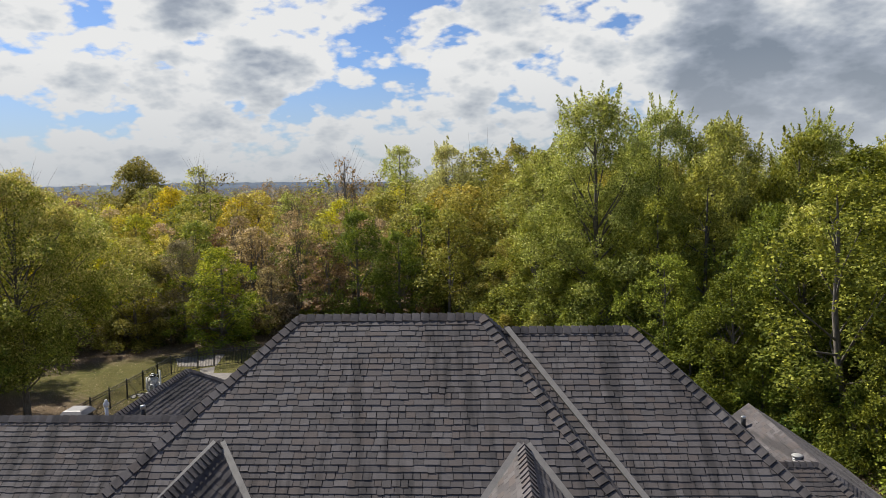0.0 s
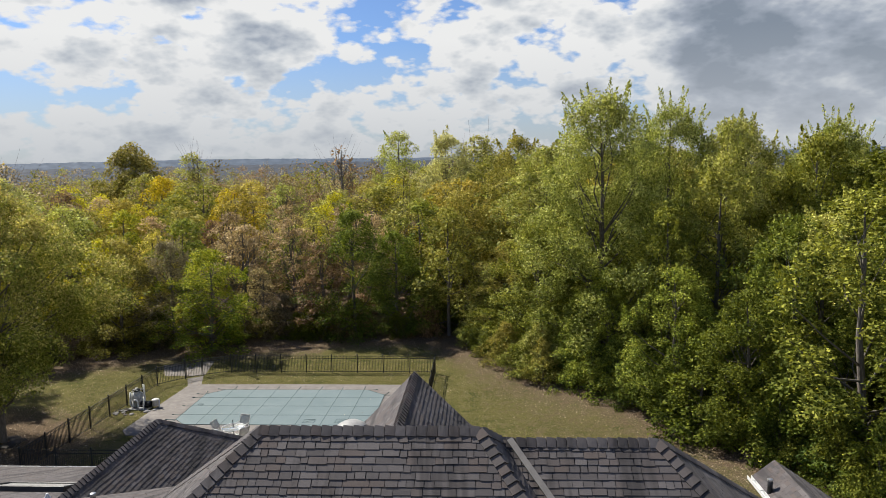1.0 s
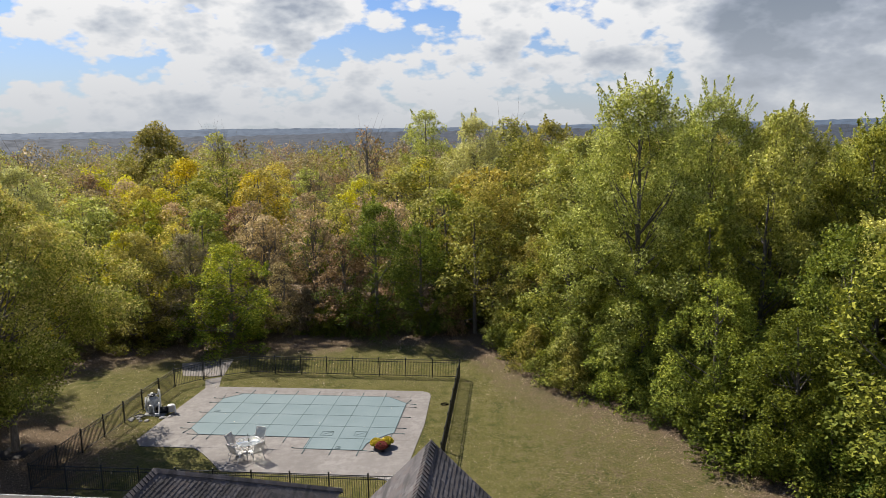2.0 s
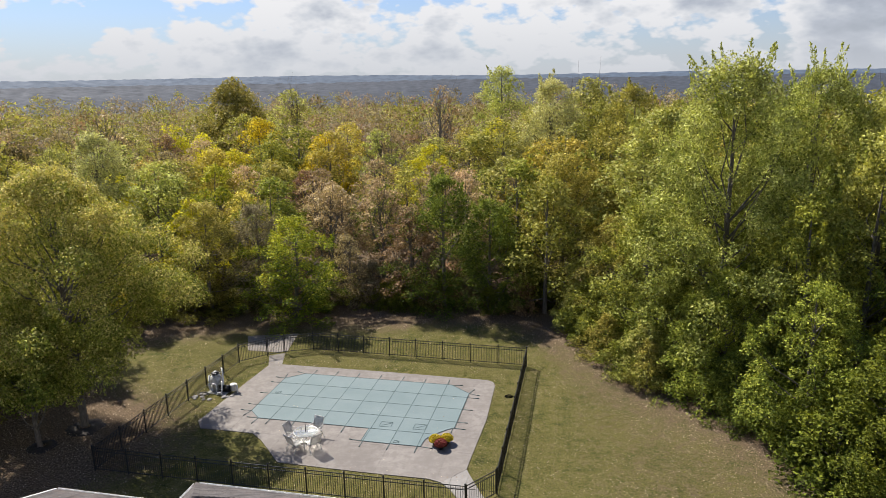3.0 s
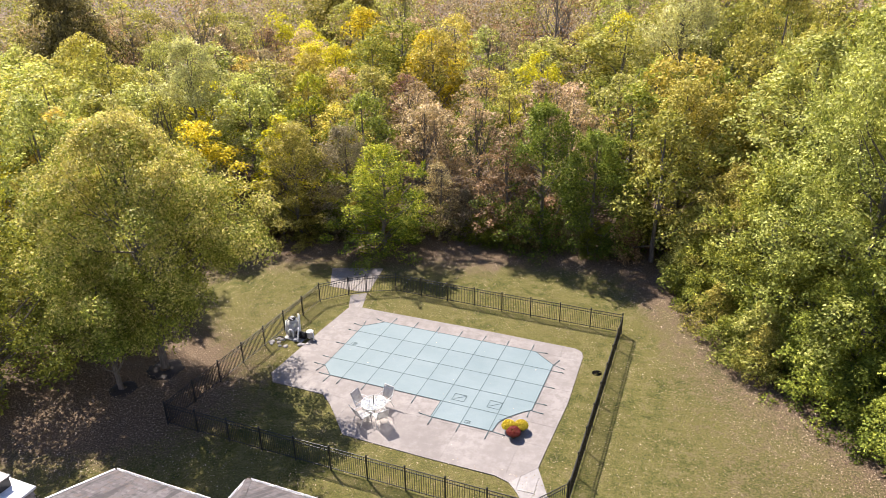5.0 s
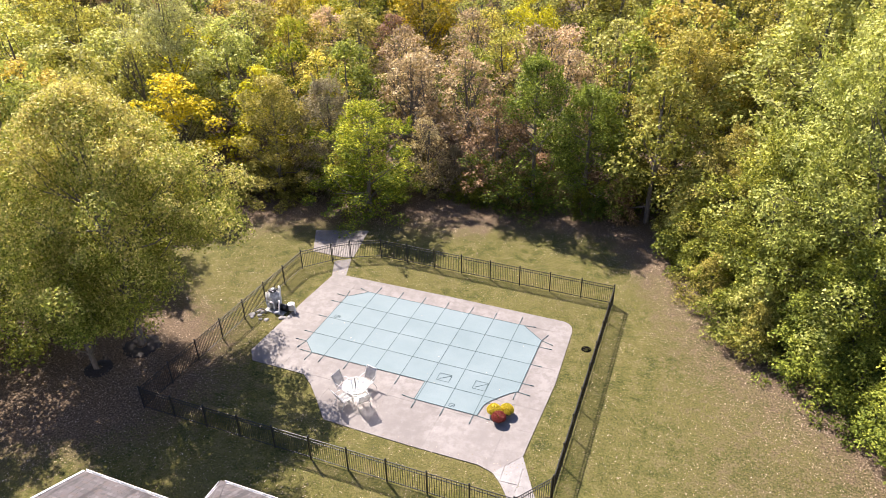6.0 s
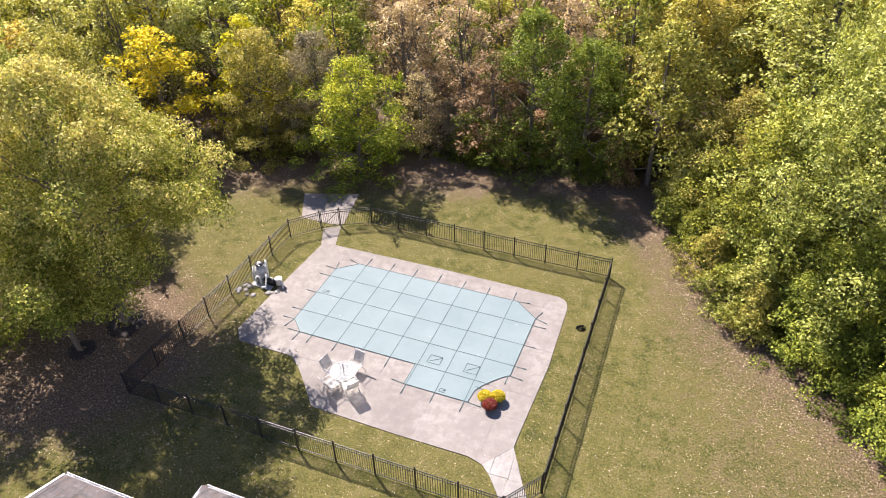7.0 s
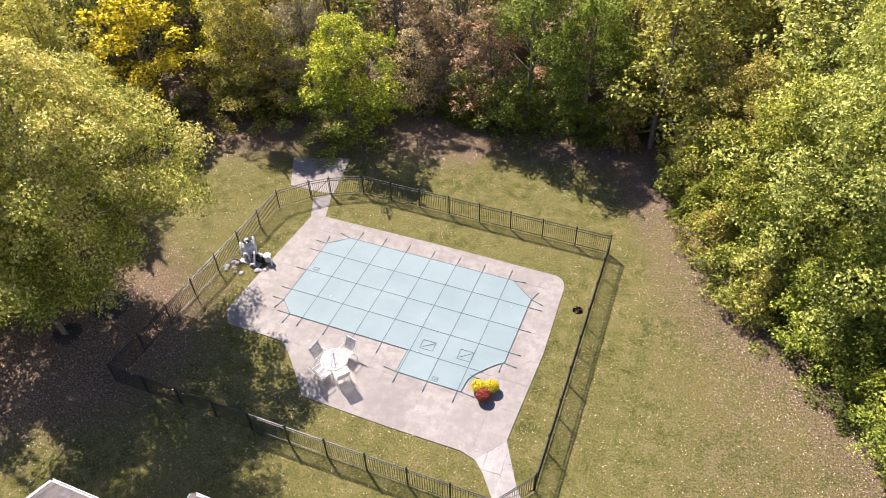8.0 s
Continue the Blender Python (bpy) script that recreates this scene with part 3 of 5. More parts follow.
def gate(a, b, label):
    a, b = Vector((*a, 0)), Vector((*b, 0))
    d = b - a
    g = thing("gate", label, "gate", m=Matrix.Translation(a) @ Matrix.Rotation(math.atan2(d.y, d.x), 4, "Z"))
    w = d.length
    for z in (0.11, 1.03, 1.19):
        part("rail", box_mesh("rail", (w - 0.09, 0.028, 0.034), BLACK, 0.003, (w / 2, 0, z)), g)
    for x in (0.075, w - 0.075):
        part("stile", box_mesh("stile", (0.04, 0.04, 1.18), BLACK, 0.003, (x, 0, 0.66)), g)
    k = round(w / 0.11)
    for j in range(2, k - 1):
        part("picket", PICKET, g, m=Matrix.Translation((j * w / k, 0, 0)))
    part("brace", tubes("brace", [([(0.08, 0.02, 0.16), (w - 0.08, 0.02, 1.05)], [0.012, 0.012])], BLACK), g)
    part("latch", box_mesh("latch", (0.05, 0.06, 0.14), BLACK, 0.006, (w - 0.08, -0.03, 1.0)), g)


gate(F_GL, F_GR, "closed black picket gate with a diagonal brace")
gate(F_FR, F_FE, "closed black picket gate at the stone path")


# ---------------------------------------------------------------- house
HOUSE_M = Matrix.Translation((-1.05, 13.05, 0)) @ Matrix.Rotation(radians(-3.3), 4, "Z")
house = thing("house", "two-storey house under steep grey asphalt shingle hip roofs", "house", m=HOUSE_M.copy())
shingle_rng = random.Random(11)


def roof_slope(poly, expo=0.12, singles=None, label="", fine=True):
    """One plane of roof: a deck with courses of shingle tabs. singles: a stretch (u0, u1, v0, v1) of the plan whose tabs are pieces of their own."""
    P = [Vector(p) for p in poly]
    n = (P[1] - P[0]).cross(P[2] - P[0]).normalized()
    if n.z < 0:
        P.reverse()
        n = -n
    deck_v = [p + n * -0.005 for p in P] + [p + n * -0.16 for p in P]
    k = len(P)
    deck = part("roof_slope", mesh_py("roof_slope", deck_v, [tuple(range(k)), tuple(reversed(range(k, 2 * k)))] + [(i, k + i, k + (i + 1) % k, (i + 1) % k) for i in range(k)], ROOF_DECK), house, label)
    eu = Vector((0, 0, 1)).cross(n).normalized()
    ev = n.cross(eu)
    o = P[0]
    flat = [((p - o).dot(eu), (p - o).dot(ev)) for p in P]
    if area(flat) < 0:
        flat.reverse()
    u0, u1 = min(p[0] for p in flat), max(p[0] for p in flat)
    v0, v1 = min(p[1] for p in flat), max(p[1] for p in flat)
    V, F, loose = [], [], []
    rng = shingle_rng
    gap = 0.006
    v = v0
    while v < v1:
        u = u0 - rng.uniform(0, 0.3)
        while u < u1:
            w = rng.choice((0.12, 0.15, 0.17, 0.20, 0.23, 0.27)) * (1.0 if fine else 1.6)
            if rng.random() < 0.06:
                w *= 1.5
            drop = rng.choice((0.0, 0.0, 0.004, 0.016)) if fine else 0.0
            cell = [(u + gap, v - drop), (u + w - gap, v - drop), (u + w - gap, v + expo + 0.02), (u + gap, v + expo + 0.02)]
            gap = rng.choice((0.003, 0.004, 0.006, 0.008))
            p = clip(cell, flat)
            u += w
            if len(p) < 3 or abs(area(p)) < 4e-4:
                continue
            t0 = 0.010 + rng.uniform(0, 0.007)
            top = []
            for q in p:
                f = (q[1] - v + drop) / (expo + 0.02 + drop)
                top.append(o + eu * q[0] + ev * q[1] + n * (t0 * (1 - f) + 0.004))
            bot = [o + eu * q[0] + ev * q[1] + n * -0.004 for q in p]
            c = len(p)
            faces = [tuple(range(c))] + [(i, c + i, c + (i + 1) % c, (i + 1) % c) for i in range(c) if min(p[i][1], p[(i + 1) % c][1]) < v + expo * 0.98]
            mid = sum(top, Vector()) / c
            butt = faces[:1] + [(i, c + i, c + (i + 1) % c, (i + 1) % c) for i in range(c) if max(p[i][1], p[(i + 1) % c][1]) < v + expo * 0.4]
            if singles and singles[0] < mid.x < singles[1] and singles[2] < mid.y < singles[3] and len(loose) < 290:
                loose.append((top + bot, faces))
            else:
                b = len(V)
                V += top + bot
                F += [tuple(b + i for i in f) for f in butt]
        v += expo
    rest = part("shingle_field", mesh_py("shingle_field", V, F, SHINGLE), deck)
    rest["kind"] = "stuff"
    for vs, fs in loose:
        part("shingle", mesh_py("shingle", vs, fs, SHINGLE), deck)
    return n


def caps(a, b, na, nb, width=0.135, step=0.165):
    """Folded cap shingles laid over a ridge or hip from a (low) to b (high)."""
    a, b = Vector(a), Vector(b)
    d = (b - a).normalized()
    side = []
    for nn in (na, nb):
        s = d.cross(nn)
        if s.z > 0:
            s = -s
        side.append(s.normalized())
    if abs(side[0].z) < 1e-6 and abs(side[1].z) < 1e-6:
        return
    up = (na + nb).normalized()
    ridge = part("ridge_cap_row", None, house)
    count = max(1, round((b - a).length / step))
    L = (b - a).length / count
    for i in range(count):
        w = width * shingle_rng.uniform(0.94, 1.06)
        vs = []
        for f, lift in ((0.0, 0.040), (L - 0.012, 0.018)):
            c = a + d * (i * L + f)
            vs += [c + side[0] * w + na * lift, c + up * (lift + 0.022), c + side[1] * w + nb * lift]
        for f in (0.0, L - 0.012):
            c = a + d * (i * L + f)
            vs += [c + side[0] * w - na * 0.01, c - up * 0.02, c + side[1] * w - nb * 0.01]
        fs = [(0, 1, 4, 3), (1, 2, 5, 4), (0, 6, 7, 1), (1, 7, 8, 2), (0, 3, 9, 6), (2, 8, 11, 5), (3, 4, 10, 9), (4, 5, 11, 10)]
        part("ridge_cap", mesh_py("ridge_cap", vs, fs, SHINGLE), ridge)


def strip(a, b, n, width, mat=FLASHING, name="valley_flashing", lift=0.03):
    """A flat metal strip along a valley."""
    a, b = Vector(a), Vector(b)
    d = (b - a).normalized()
    s = d.cross(n).normalized() * width / 2
    vs = [a - s, a + s, b + s, b - s]
    vs = [v + n * lift for v in vs] + [v + n * (lift - 0.04) for v in vs]
    part(name, mesh_py(name, vs, [(0, 1, 2, 3), (4, 7, 6, 5), (0, 4, 5, 1), (1, 5, 6, 2), (2, 6, 7, 3), (3, 7, 4, 0)], mat), house)


def gutter(a, b, mat=WHITE, w=0.10):
    a, b = Vector(a), Vector(b)
    d = b - a
    m = Matrix.Translation((a + b) / 2) @ d.to_track_quat("X", "Z").to_matrix().to_4x4()
    bm = bmesh.new()
    for off, sz in (((0, -w / 2, 0), (d.length, 0.012, w)), ((0, w / 2, 0), (d.length, 0.012, w)), ((0, 0, -w / 2), (d.length, w, 0.012))):
        box(bm, sz, Matrix.Translation(off))
    g = part("gutter", mesh_bm("gutter", bm, mat), house, "white metal gutter", m)
    n = max(2, int(d.length / 0.6))
    for i in range(n):
        part("bracket", box_mesh("bracket", (0.025, w, 0.02), mat, 0, (-d.length / 2 + (i + 0.5) * d.length / n, 0, w / 2 + 0.004)), g)


def walls(u0, u1, v0, v1, z1):
    t = 0.25
    for c, s in ((((u0 + u1) / 2, v0 + t / 2), (u1 - u0, t)), (((u0 + u1) / 2, v1 - t / 2), (u1 - u0, t)), ((u0 + t / 2, (v0 + v1) / 2), (t, v1 - v0 - 2 * t)), ((u1 - t / 2, (v0 + v1) / 2), (t, v1 - v0 - 2 * t))):
        part("wall", box_mesh("wall", (*s, z1 + 0.2), STUCCO, 0, (*c, z1 / 2 - 0.1)), house)


def gable_wall(pts, thick):
    vs = [Vector(p) for p in pts]
    vs += [v + Vector(thick) for v in vs]
    k = len(pts)
    part("gable_wall", mesh_py("gable_wall", vs, [tuple(range(k)), tuple(reversed(range(k, 2 * k)))] + [(i, k + i, k + (i + 1) % k, (i + 1) % k) for i in range(k)], STUCCO), house)


def build_house():
    e = 5.6
    # main block
    A, B = (-1.75, 0, 10.24), (1.75, 0, 10.24)
    fl, fr, bl, br = (-6.91, -5.16, e), (5.75, -5.16, e), (-6.91, 6.2, e), (5.75, 6.2, e)
    nf = roof_slope([A, fl, fr, B], singles=(-1.4, 1.0, -2.1, -0.2), label="steep front slope with streaked shingles")
    nl = roof_slope([A, bl, fl])
    nr = roof_slope([B, fr, br])
    nb = roof_slope([A, B, br, bl])
    caps(A, B, nf, nb)
    caps(fl, A, nf, nl)
    caps(fr, B, nf, nr)
    caps(bl, A, nl, nb)
    caps(br, B, nr, nb)
    walls(-6.4, 5.1, -4.7, 5.7, e)
    # second block to the side, a little lower
    C0, C = (1.6, 0.4, 9.89), (4.57, 0.4, 9.89)
    dv = (9.89 - e) / 0.9
    cf0, cf, cb = (1.6, 0.4 - dv, e), (4.57 + 0.94 * dv, 0.4 - dv, e), (4.57 + 0.94 * dv, 0.4 + 5.8, e)
    n2f = roof_slope([C0, cf0, cf, C])
    n2r = roof_slope([C, cf, cb])
    n2b = roof_slope([C0, C, cb, (1.6, 6.2, e)])
    caps((2.15, 0.4, 9.89), C, n2f, n2b)
    caps(cf, C, n2f, n2r)
    caps(cb, C, n2r, n2b)
    walls(4.0, 8.5, -3.8, 5.6, e)
    # valley between the two: right slope of the main block meets the second front slope
    top = Vector((2.20, 0.4, 9.89))
    low = Vector((4.28 + 1.4, -2.07 - 1.67, 7.67 - 1.50))
    strip(top, low, n2f, 0.10, lift=0.06)
    # side wing with a low back slope
    z, v, ve = 7.95, 0.95, 14.2
    W0, W1 = (-17.1, v, z), (-1.0, v, z)
    nwf = roof_slope([W0, (-17.1, v - 5.5, 3.0), (-1.0, v - 5.5, 3.0), W1])
    nwb = roof_slope([W0, W1, (-1.0, ve, 2.95), (-17.1, ve, 2.95)])
    caps(W0, (-4.0, v, z), nwf, nwb)
    gutter((-17.1, ve + 0.06, 2.9), (-11.9, ve + 0.06, 2.9), w=0.09)
    strip((-17.08, ve, 2.95), (-17.08, v, z), nwb, 0.08, WHITE, "drip_edge", 0.035)
    walls(-16.6, -6.4, v - 4.9, ve - 0.5, 2.9)
    gable_wall([(-16.6, v - 4.9, 2.9), (-16.6, ve - 0.5, 2.9), (-16.6, v, z - 0.3)], (0.25, 0, 0))
    # rear wing: a ridge running back, hipped at its far end
    R, S = (-8.32, 3.2, 6.6), (-8.32, 9.68, 6.6)
    a, b, c, d = (-12.16, 3.2, 2.9), (-4.5, 3.2, 2.9), (-4.5, 15.56, 2.9), (-12.16, 15.56, 2.9)
    nsr = roof_slope([R, b, c, S])
    nsl = roof_slope([R, S, d, a])
    nsb = roof_slope([S, c, d])
    caps((-8.32, 4.5, 6.6), S, nsr, nsl)
    caps(d, S, nsl, nsb)
    caps(c, S, nsr, nsb)
    gutter((-12.1, 15.62, 2.86), (-4.5, 15.62, 2.86), w=0.09)
    gutter((-12.22, 15.56, 2.86), (-12.22, 14.3, 2.86), w=0.09)
    walls(-11.7, -4.9, 6.6, 15.1, 2.9)
    # tall gable behind the main ridge
    g, vz = 8.94, 7.06
    G0, G1 = (-0.02, 0.4, g), (-0.02, vz, g)
    ngl = roof_slope([G0, G1, (-3.9, vz, 5.06), (-3.9, 0.4, 5.06)])
    ngr = roof_slope([G0, (3.86, 0.4, 5.06), (3.86, vz, 5.06), G1])
    caps((-0.02, 2.0, g), G1, ngl, ngr)
    gable_wall([(-3.5, vz - 0.3, 5.1), (3.46, vz - 0.3, 5.1), (-0.02, vz - 0.3, g - 0.3)], (0, -0.25, 0))
    walls(-3.5, 3.46, 5.0, vz - 0.3, 5.1)
    # low wing on the far side
    r, R0, R1 = 5.26, (10.4, 5.13, 5.26), (10.42, 10.06, 5.26)
    nrl = roof_slope([R0, R1, (9.76, 10.06, 4.74), (9.76, 5.13, 4.74)])
    nrr = roof_slope([R0, (13.4, 5.13, 3.2), (13.4, 10.06, 3.2), R1])
    nrf = roof_slope([(7.6, 5.13, r), (7.6, 2.8, 3.15), (12.3, 2.8, 3.15), R0])
    nrs = roof_slope([R0, (12.3, 2.8, 3.15), (13.4, 5.13, 3.2)])
    caps((7.6, 5.13, r), R0, nrf, nrl)
    caps((12.3, 2.8, 3.15), R0, nrf, nrs)
    gutter((9.70, 5.5, 4.72), (9.70, 10.06, 4.72), w=0.11)
    walls(9.7, 13.0, 3.3, 9.8, 3.2)
    # small front gables
    for u0, v0 in ((-2.66, -1.93), (2.39, -1.95)):
        z0 = 10.24 + 0.9 * v0
        for s in (-1, 1):
            w = 1.7
            q = (u0 + s * w, v0 - w / 0.9, z0 - w)
            nn = roof_slope([(u0, v0, z0), (u0, -5.6, z0), (u0 + s * w, -5.6, z0 - w), q])
            strip(Vector((u0 + s * 0.05, v0, z0)), Vector(q) + Vector((s * 0.05, 0, 0)), nf, 0.12)
            if s < 0:
                n1 = nn
        caps((u0, -5.6, z0), (u0, v0 + 0.05, z0), n1, nn)
        gable_wall([(u0 - 1.5, -5.3, z0 - 1.7), (u0 + 1.5, -5.3, z0 - 1.7), (u0, -5.3, z0 - 0.25)], (0, 0.2, 0))


build_house()


def on_house(u, v, z):
    return HOUSE_M @ Matrix.Translation((u, v, z))


def back_z(v):
    return 7.95 - 0.381 * (v - 0.95)


def build_roof_fittings():
    # capped white flue, low box vent, lead pipe, skylight on the low back slope
    f = thing("flue_pipe", "white capped metal flue on the shingle roof", "flue", m=on_house(-7.1, 2.5, back_z(2.5) - 0.03) @ Matrix.Scale(0.55, 4))
    part("pipe", lathe("pipe", [(0.11, 0), (0.085, 0.12), (0.075, 0.16), (0.075, 0.62)], WHITE), f)
    part("rain_cap", lathe("rain_cap", [(0.075, 0.62), (0.12, 0.66), (0.12, 0.78), (0.06, 0.84), (0.06, 0.90), (0.03, 0.93)], WHITE), f)
    b = thing("roof_vent", "low taupe metal box vent on the shingle roof", "roof vent", m=on_house(-7.35, 1.75, back_z(1.75) - 0.05) @ Matrix.Scale(0.8, 4))
    part("base", box_mesh("base", (0.62, 0.5, 0.2), BLACK, 0.01, (0, 0, 0.1)), b)
    part("hood", lathe("hood", [(0.5, 0.20), (0.50, 0.225), (0.36, 0.34), (0.30, 0.36)], FLASHING, 4, False), b, "taupe hood", Matrix.Rotation(radians(45), 4, "Z"))
    p = thing("vent_pipe", "short dark plumbing vent with a metal collar", "vent pipe", m=on_house(-6.66, 3.35, back_z(3.35) - 0.06))
    part("pipe", lathe("pipe", [(0.055, 0), (0.055, 0.40)], BLACK, 12), p)
    part("collar", lathe("collar", [(0.065, 0.36), (0.065, 0.44), (0.05, 0.45)], STEEL, 12), p)
    s = thing("skylight", "flat dark-framed skylight on the low roof", "skylight", m=on_house(-10.4, 6.8, back_z(6.8)) @ Matrix.Rotation(math.atan(-0.381), 4, "X"))
    for x, y, w, h in ((0, -0.55, 2.3, 0.1), (0, 0.55, 2.3, 0.1), (-1.1, 0, 0.1, 1.0), (1.1, 0, 0.1, 1.0)):
        part("frame", box_mesh("frame", (w, h, 0.2), BLACK, 0.01, (x, y, 0.08)), s)
    part("pane", box_mesh("pane", (2.1, 1.0, 0.02), PLASTIC_GREY, 0, (0, 0, 0.13)), s)
    t = thing("dome_vent", "pale round dome vent behind the ridge", "roof vent", m=on_house(-0.55, 1.3, 10.24 - 0.75 * 1.3 + 0.37))
    part("dome", lathe("dome", [(0.30, -0.05), (0.30, 0.05), (0.26, 0.14), (0.16, 0.20), (0.04, 0.22)], PLASTIC_GREY, 20), t)
    part("neck", lathe("neck", [(0.22, -0.5), (0.22, -0.05)], STEEL, 16), t)
    q = thing("vent_pipe", "black plumbing vent above the gutter", "vent pipe", m=on_house(9.84, 8.9, 4.78))
    part("pipe", lathe("pipe", [(0.07, 0), (0.07, 0.42)], BLACK, 14), q)
    part("collar", lathe("collar", [(0.08, 0.38), (0.08, 0.43), (0.06, 0.44)], STEEL, 14), q)
    q = thing("turbine_vent", "short louvred metal roof vent with a pale cap", "roof vent", m=on_house(10.14, 5.8, 4.96) @ Matrix.Scale(0.74, 4))
    part("flashing", lathe("flashing", [(0.27, -0.02), (0.24, 0.03), (0.17, 0.07)], WHITE, 18), q, "white base flashing")
    part("body", lathe("body", [(0.15, 0.02), (0.15, 0.30)], BLACK, 18), q)
    for k in range(4):
        part("louvre", lathe("louvre", [(0.15, 0.0), (0.172, -0.015), (0.172, -0.005), (0.15, 0.012)], STEEL, 18), q, m=Matrix.Translation((0, 0, 0.11 + 0.055 * k)))
    part("cap", lathe("cap", [(0.19, 0.29), (0.20, 0.32), (0.15, 0.35), (0.03, 0.36)], PLASTIC_GREY, 18), q, "pale domed cap")


build_roof_fittings()


def build_chimney():
    c = thing("chimney", "brick chimney with a white crown and a black metal cap", "chimney", m=Matrix.Translation((-18.1, 24.7, 0)) @ Matrix.Rotation(radians(-3.3), 4, "Z"))
    w, d, top = 1.5, 0.95, 4.75
    part("shaft", box_mesh("shaft", (w - 0.06, d - 0.06, top + 0.2), MORTAR, 0, (0, 0, top / 2 - 0.1)), c)
    rng = random.Random(8)
    for k in range(16):
        z = top - 0.04 - k * 0.078
        off = 0.11 if k % 2 else 0.0
        for side in range(4):
            length = w if side % 2 == 0 else d
            x = -length / 2 + 0.0 - off
            while x < length / 2:
                x0, x1 = max(x, -length / 2), min(x + 0.21, length / 2)
                if x1 - x0 > 0.03:
                    ang = side * math.pi / 2
                    dist = (d if side % 2 == 0 else w) / 2 - 0.02
                    m = Matrix.Rotation(ang, 4, "Z") @ Matrix.Translation(((x0 + x1) / 2, -dist + rng.uniform(-0.003, 0.003), z)) @ Matrix.Diagonal((x1 - x0, 1, 1, 1))
                    part("brick", BRICK, c, m=m)
                x += 0.222
    part("crown", mesh_bm("crown", box(bmesh.new(), (w + 0.16, d + 0.16, 0.1), Matrix.Translation((0, 0, top + 0.06)), 0.02), WHITE), c, "white mortar crown")
    fl = part("flue_cap", box_mesh("flue_cap", (0.72, 0.56, 0.38), BLACK, 0.01, (-0.3, 0.02, top + 0.30)), c, "black metal flue cap")
    part("lid", box_mesh("lid", (0.80, 0.64, 0.03), BLACK, 0.005, (-0.3, 0.02, top + 0.505)), fl, "black metal lid")


MORTAR = plain("mortar", (0.42, 0.40, 0.37), 0.95)
BRICK_MAT = plain("weathered_brick", (0.30, 0.27, 0.25), 0.9, 0, 0.3, 14.0, 0.4)
BRICK = box_mesh("brick", (0.97, 0.05, 0.066), BRICK_MAT)
build_chimney()


# ---------------------------------------------------------------- trees
def leaf_cloud(rng, centres, radii, count, size, up=0.8, dome=0.62, flat=0.72):
    """Leaves, each a pointed blade, laid over domed sprays round the given centres."""
    centres, radii = np.asarray(centres), np.asarray(radii)
    pick = rng.choice(len(centres), count, p=radii ** 2 / (radii ** 2).sum())
    d = rng.normal(size=(count, 3))
    d /= np.linalg.norm(d, axis=1, keepdims=True)
    d[:, 2] = np.where(rng.random(count) < dome, np.abs(d[:, 2]), d[:, 2])
    rad = radii[pick, None] * rng.uniform(0.5, 1.1, (count, 1))
    p = centres[pick] + d * rad * np.array([1.0, 1.0, flat])
    p[:, 2] -= 0.3 * (d[:, 0] ** 2 + d[:, 1] ** 2) * rad[:, 0]
    nrm = d * 0.6 + np.array([0, 0, up * 0.85]) + rng.normal(size=(count, 3)) * 0.8
    nrm /= np.linalg.norm(nrm, axis=1, keepdims=True)
    t = np.cross(nrm, rng.normal(size=(count, 3)))
    t /= np.linalg.norm(t, axis=1, keepdims=True)
    b = np.cross(nrm, t)
    ln = size * rng.uniform(0.6, 1.35, (count, 1))
    t, b = t * ln, b * ln * 0.38
    V = np.stack([p - t * 0.45 - b, p - t * 0.35 + b, p + t * 0.6], 1).reshape(-1, 3)
    return V, np.arange(count * 3).reshape(-1, 3)


def shoots(rng, starts, aims, length, count, size):
    """Upright leafy shoots: leaves strung along leaning lines."""
    k = rng.integers(0, len(starts), count)
    f = rng.random((count, 1))
    p = starts[k] + aims[k] * f * length + rng.normal(size=(count, 3)) * 0.2 * (1.1 - f)
    nrm = rng.normal(size=(count, 3)) + np.array([0, 0, 0.5])
    nrm /= np.linalg.norm(nrm, axis=1, keepdims=True)
    t = aims[k] + rng.normal(size=(count, 3)) * 0.6
    t /= np.linalg.norm(t, axis=1, keepdims=True)
    b = np.cross(nrm, t)
    ln = size * rng.uniform(0.7, 1.4, (count, 1))
    V = np.stack([p - t * ln * 0.45 - b * ln * 0.36, p - t * ln * 0.35 + b * ln * 0.36, p + t * ln * 0.65], 1).reshape(-1, 3)
    return V


def profile(shape, s):
    if shape == "round":
        return np.sqrt(np.clip(1 - (2 * s - 0.92) ** 2 * 0.95, 0.02, 1))
    if shape == "tall":
        return np.clip(np.sqrt(np.clip(1 - s ** 2.1, 0, 1)) * np.clip(0.74 + 0.9 * s, 0, 1.04), 0.12, 1.05)
    if shape == "spread":
        return np.clip(np.sin(np.pi * np.clip(s * 0.72 + 0.24, 0, 1)), 0.15, 1)
    return np.clip(1.05 - s ** 1.6, 0.1, 1)          # shrub: wide at the foot


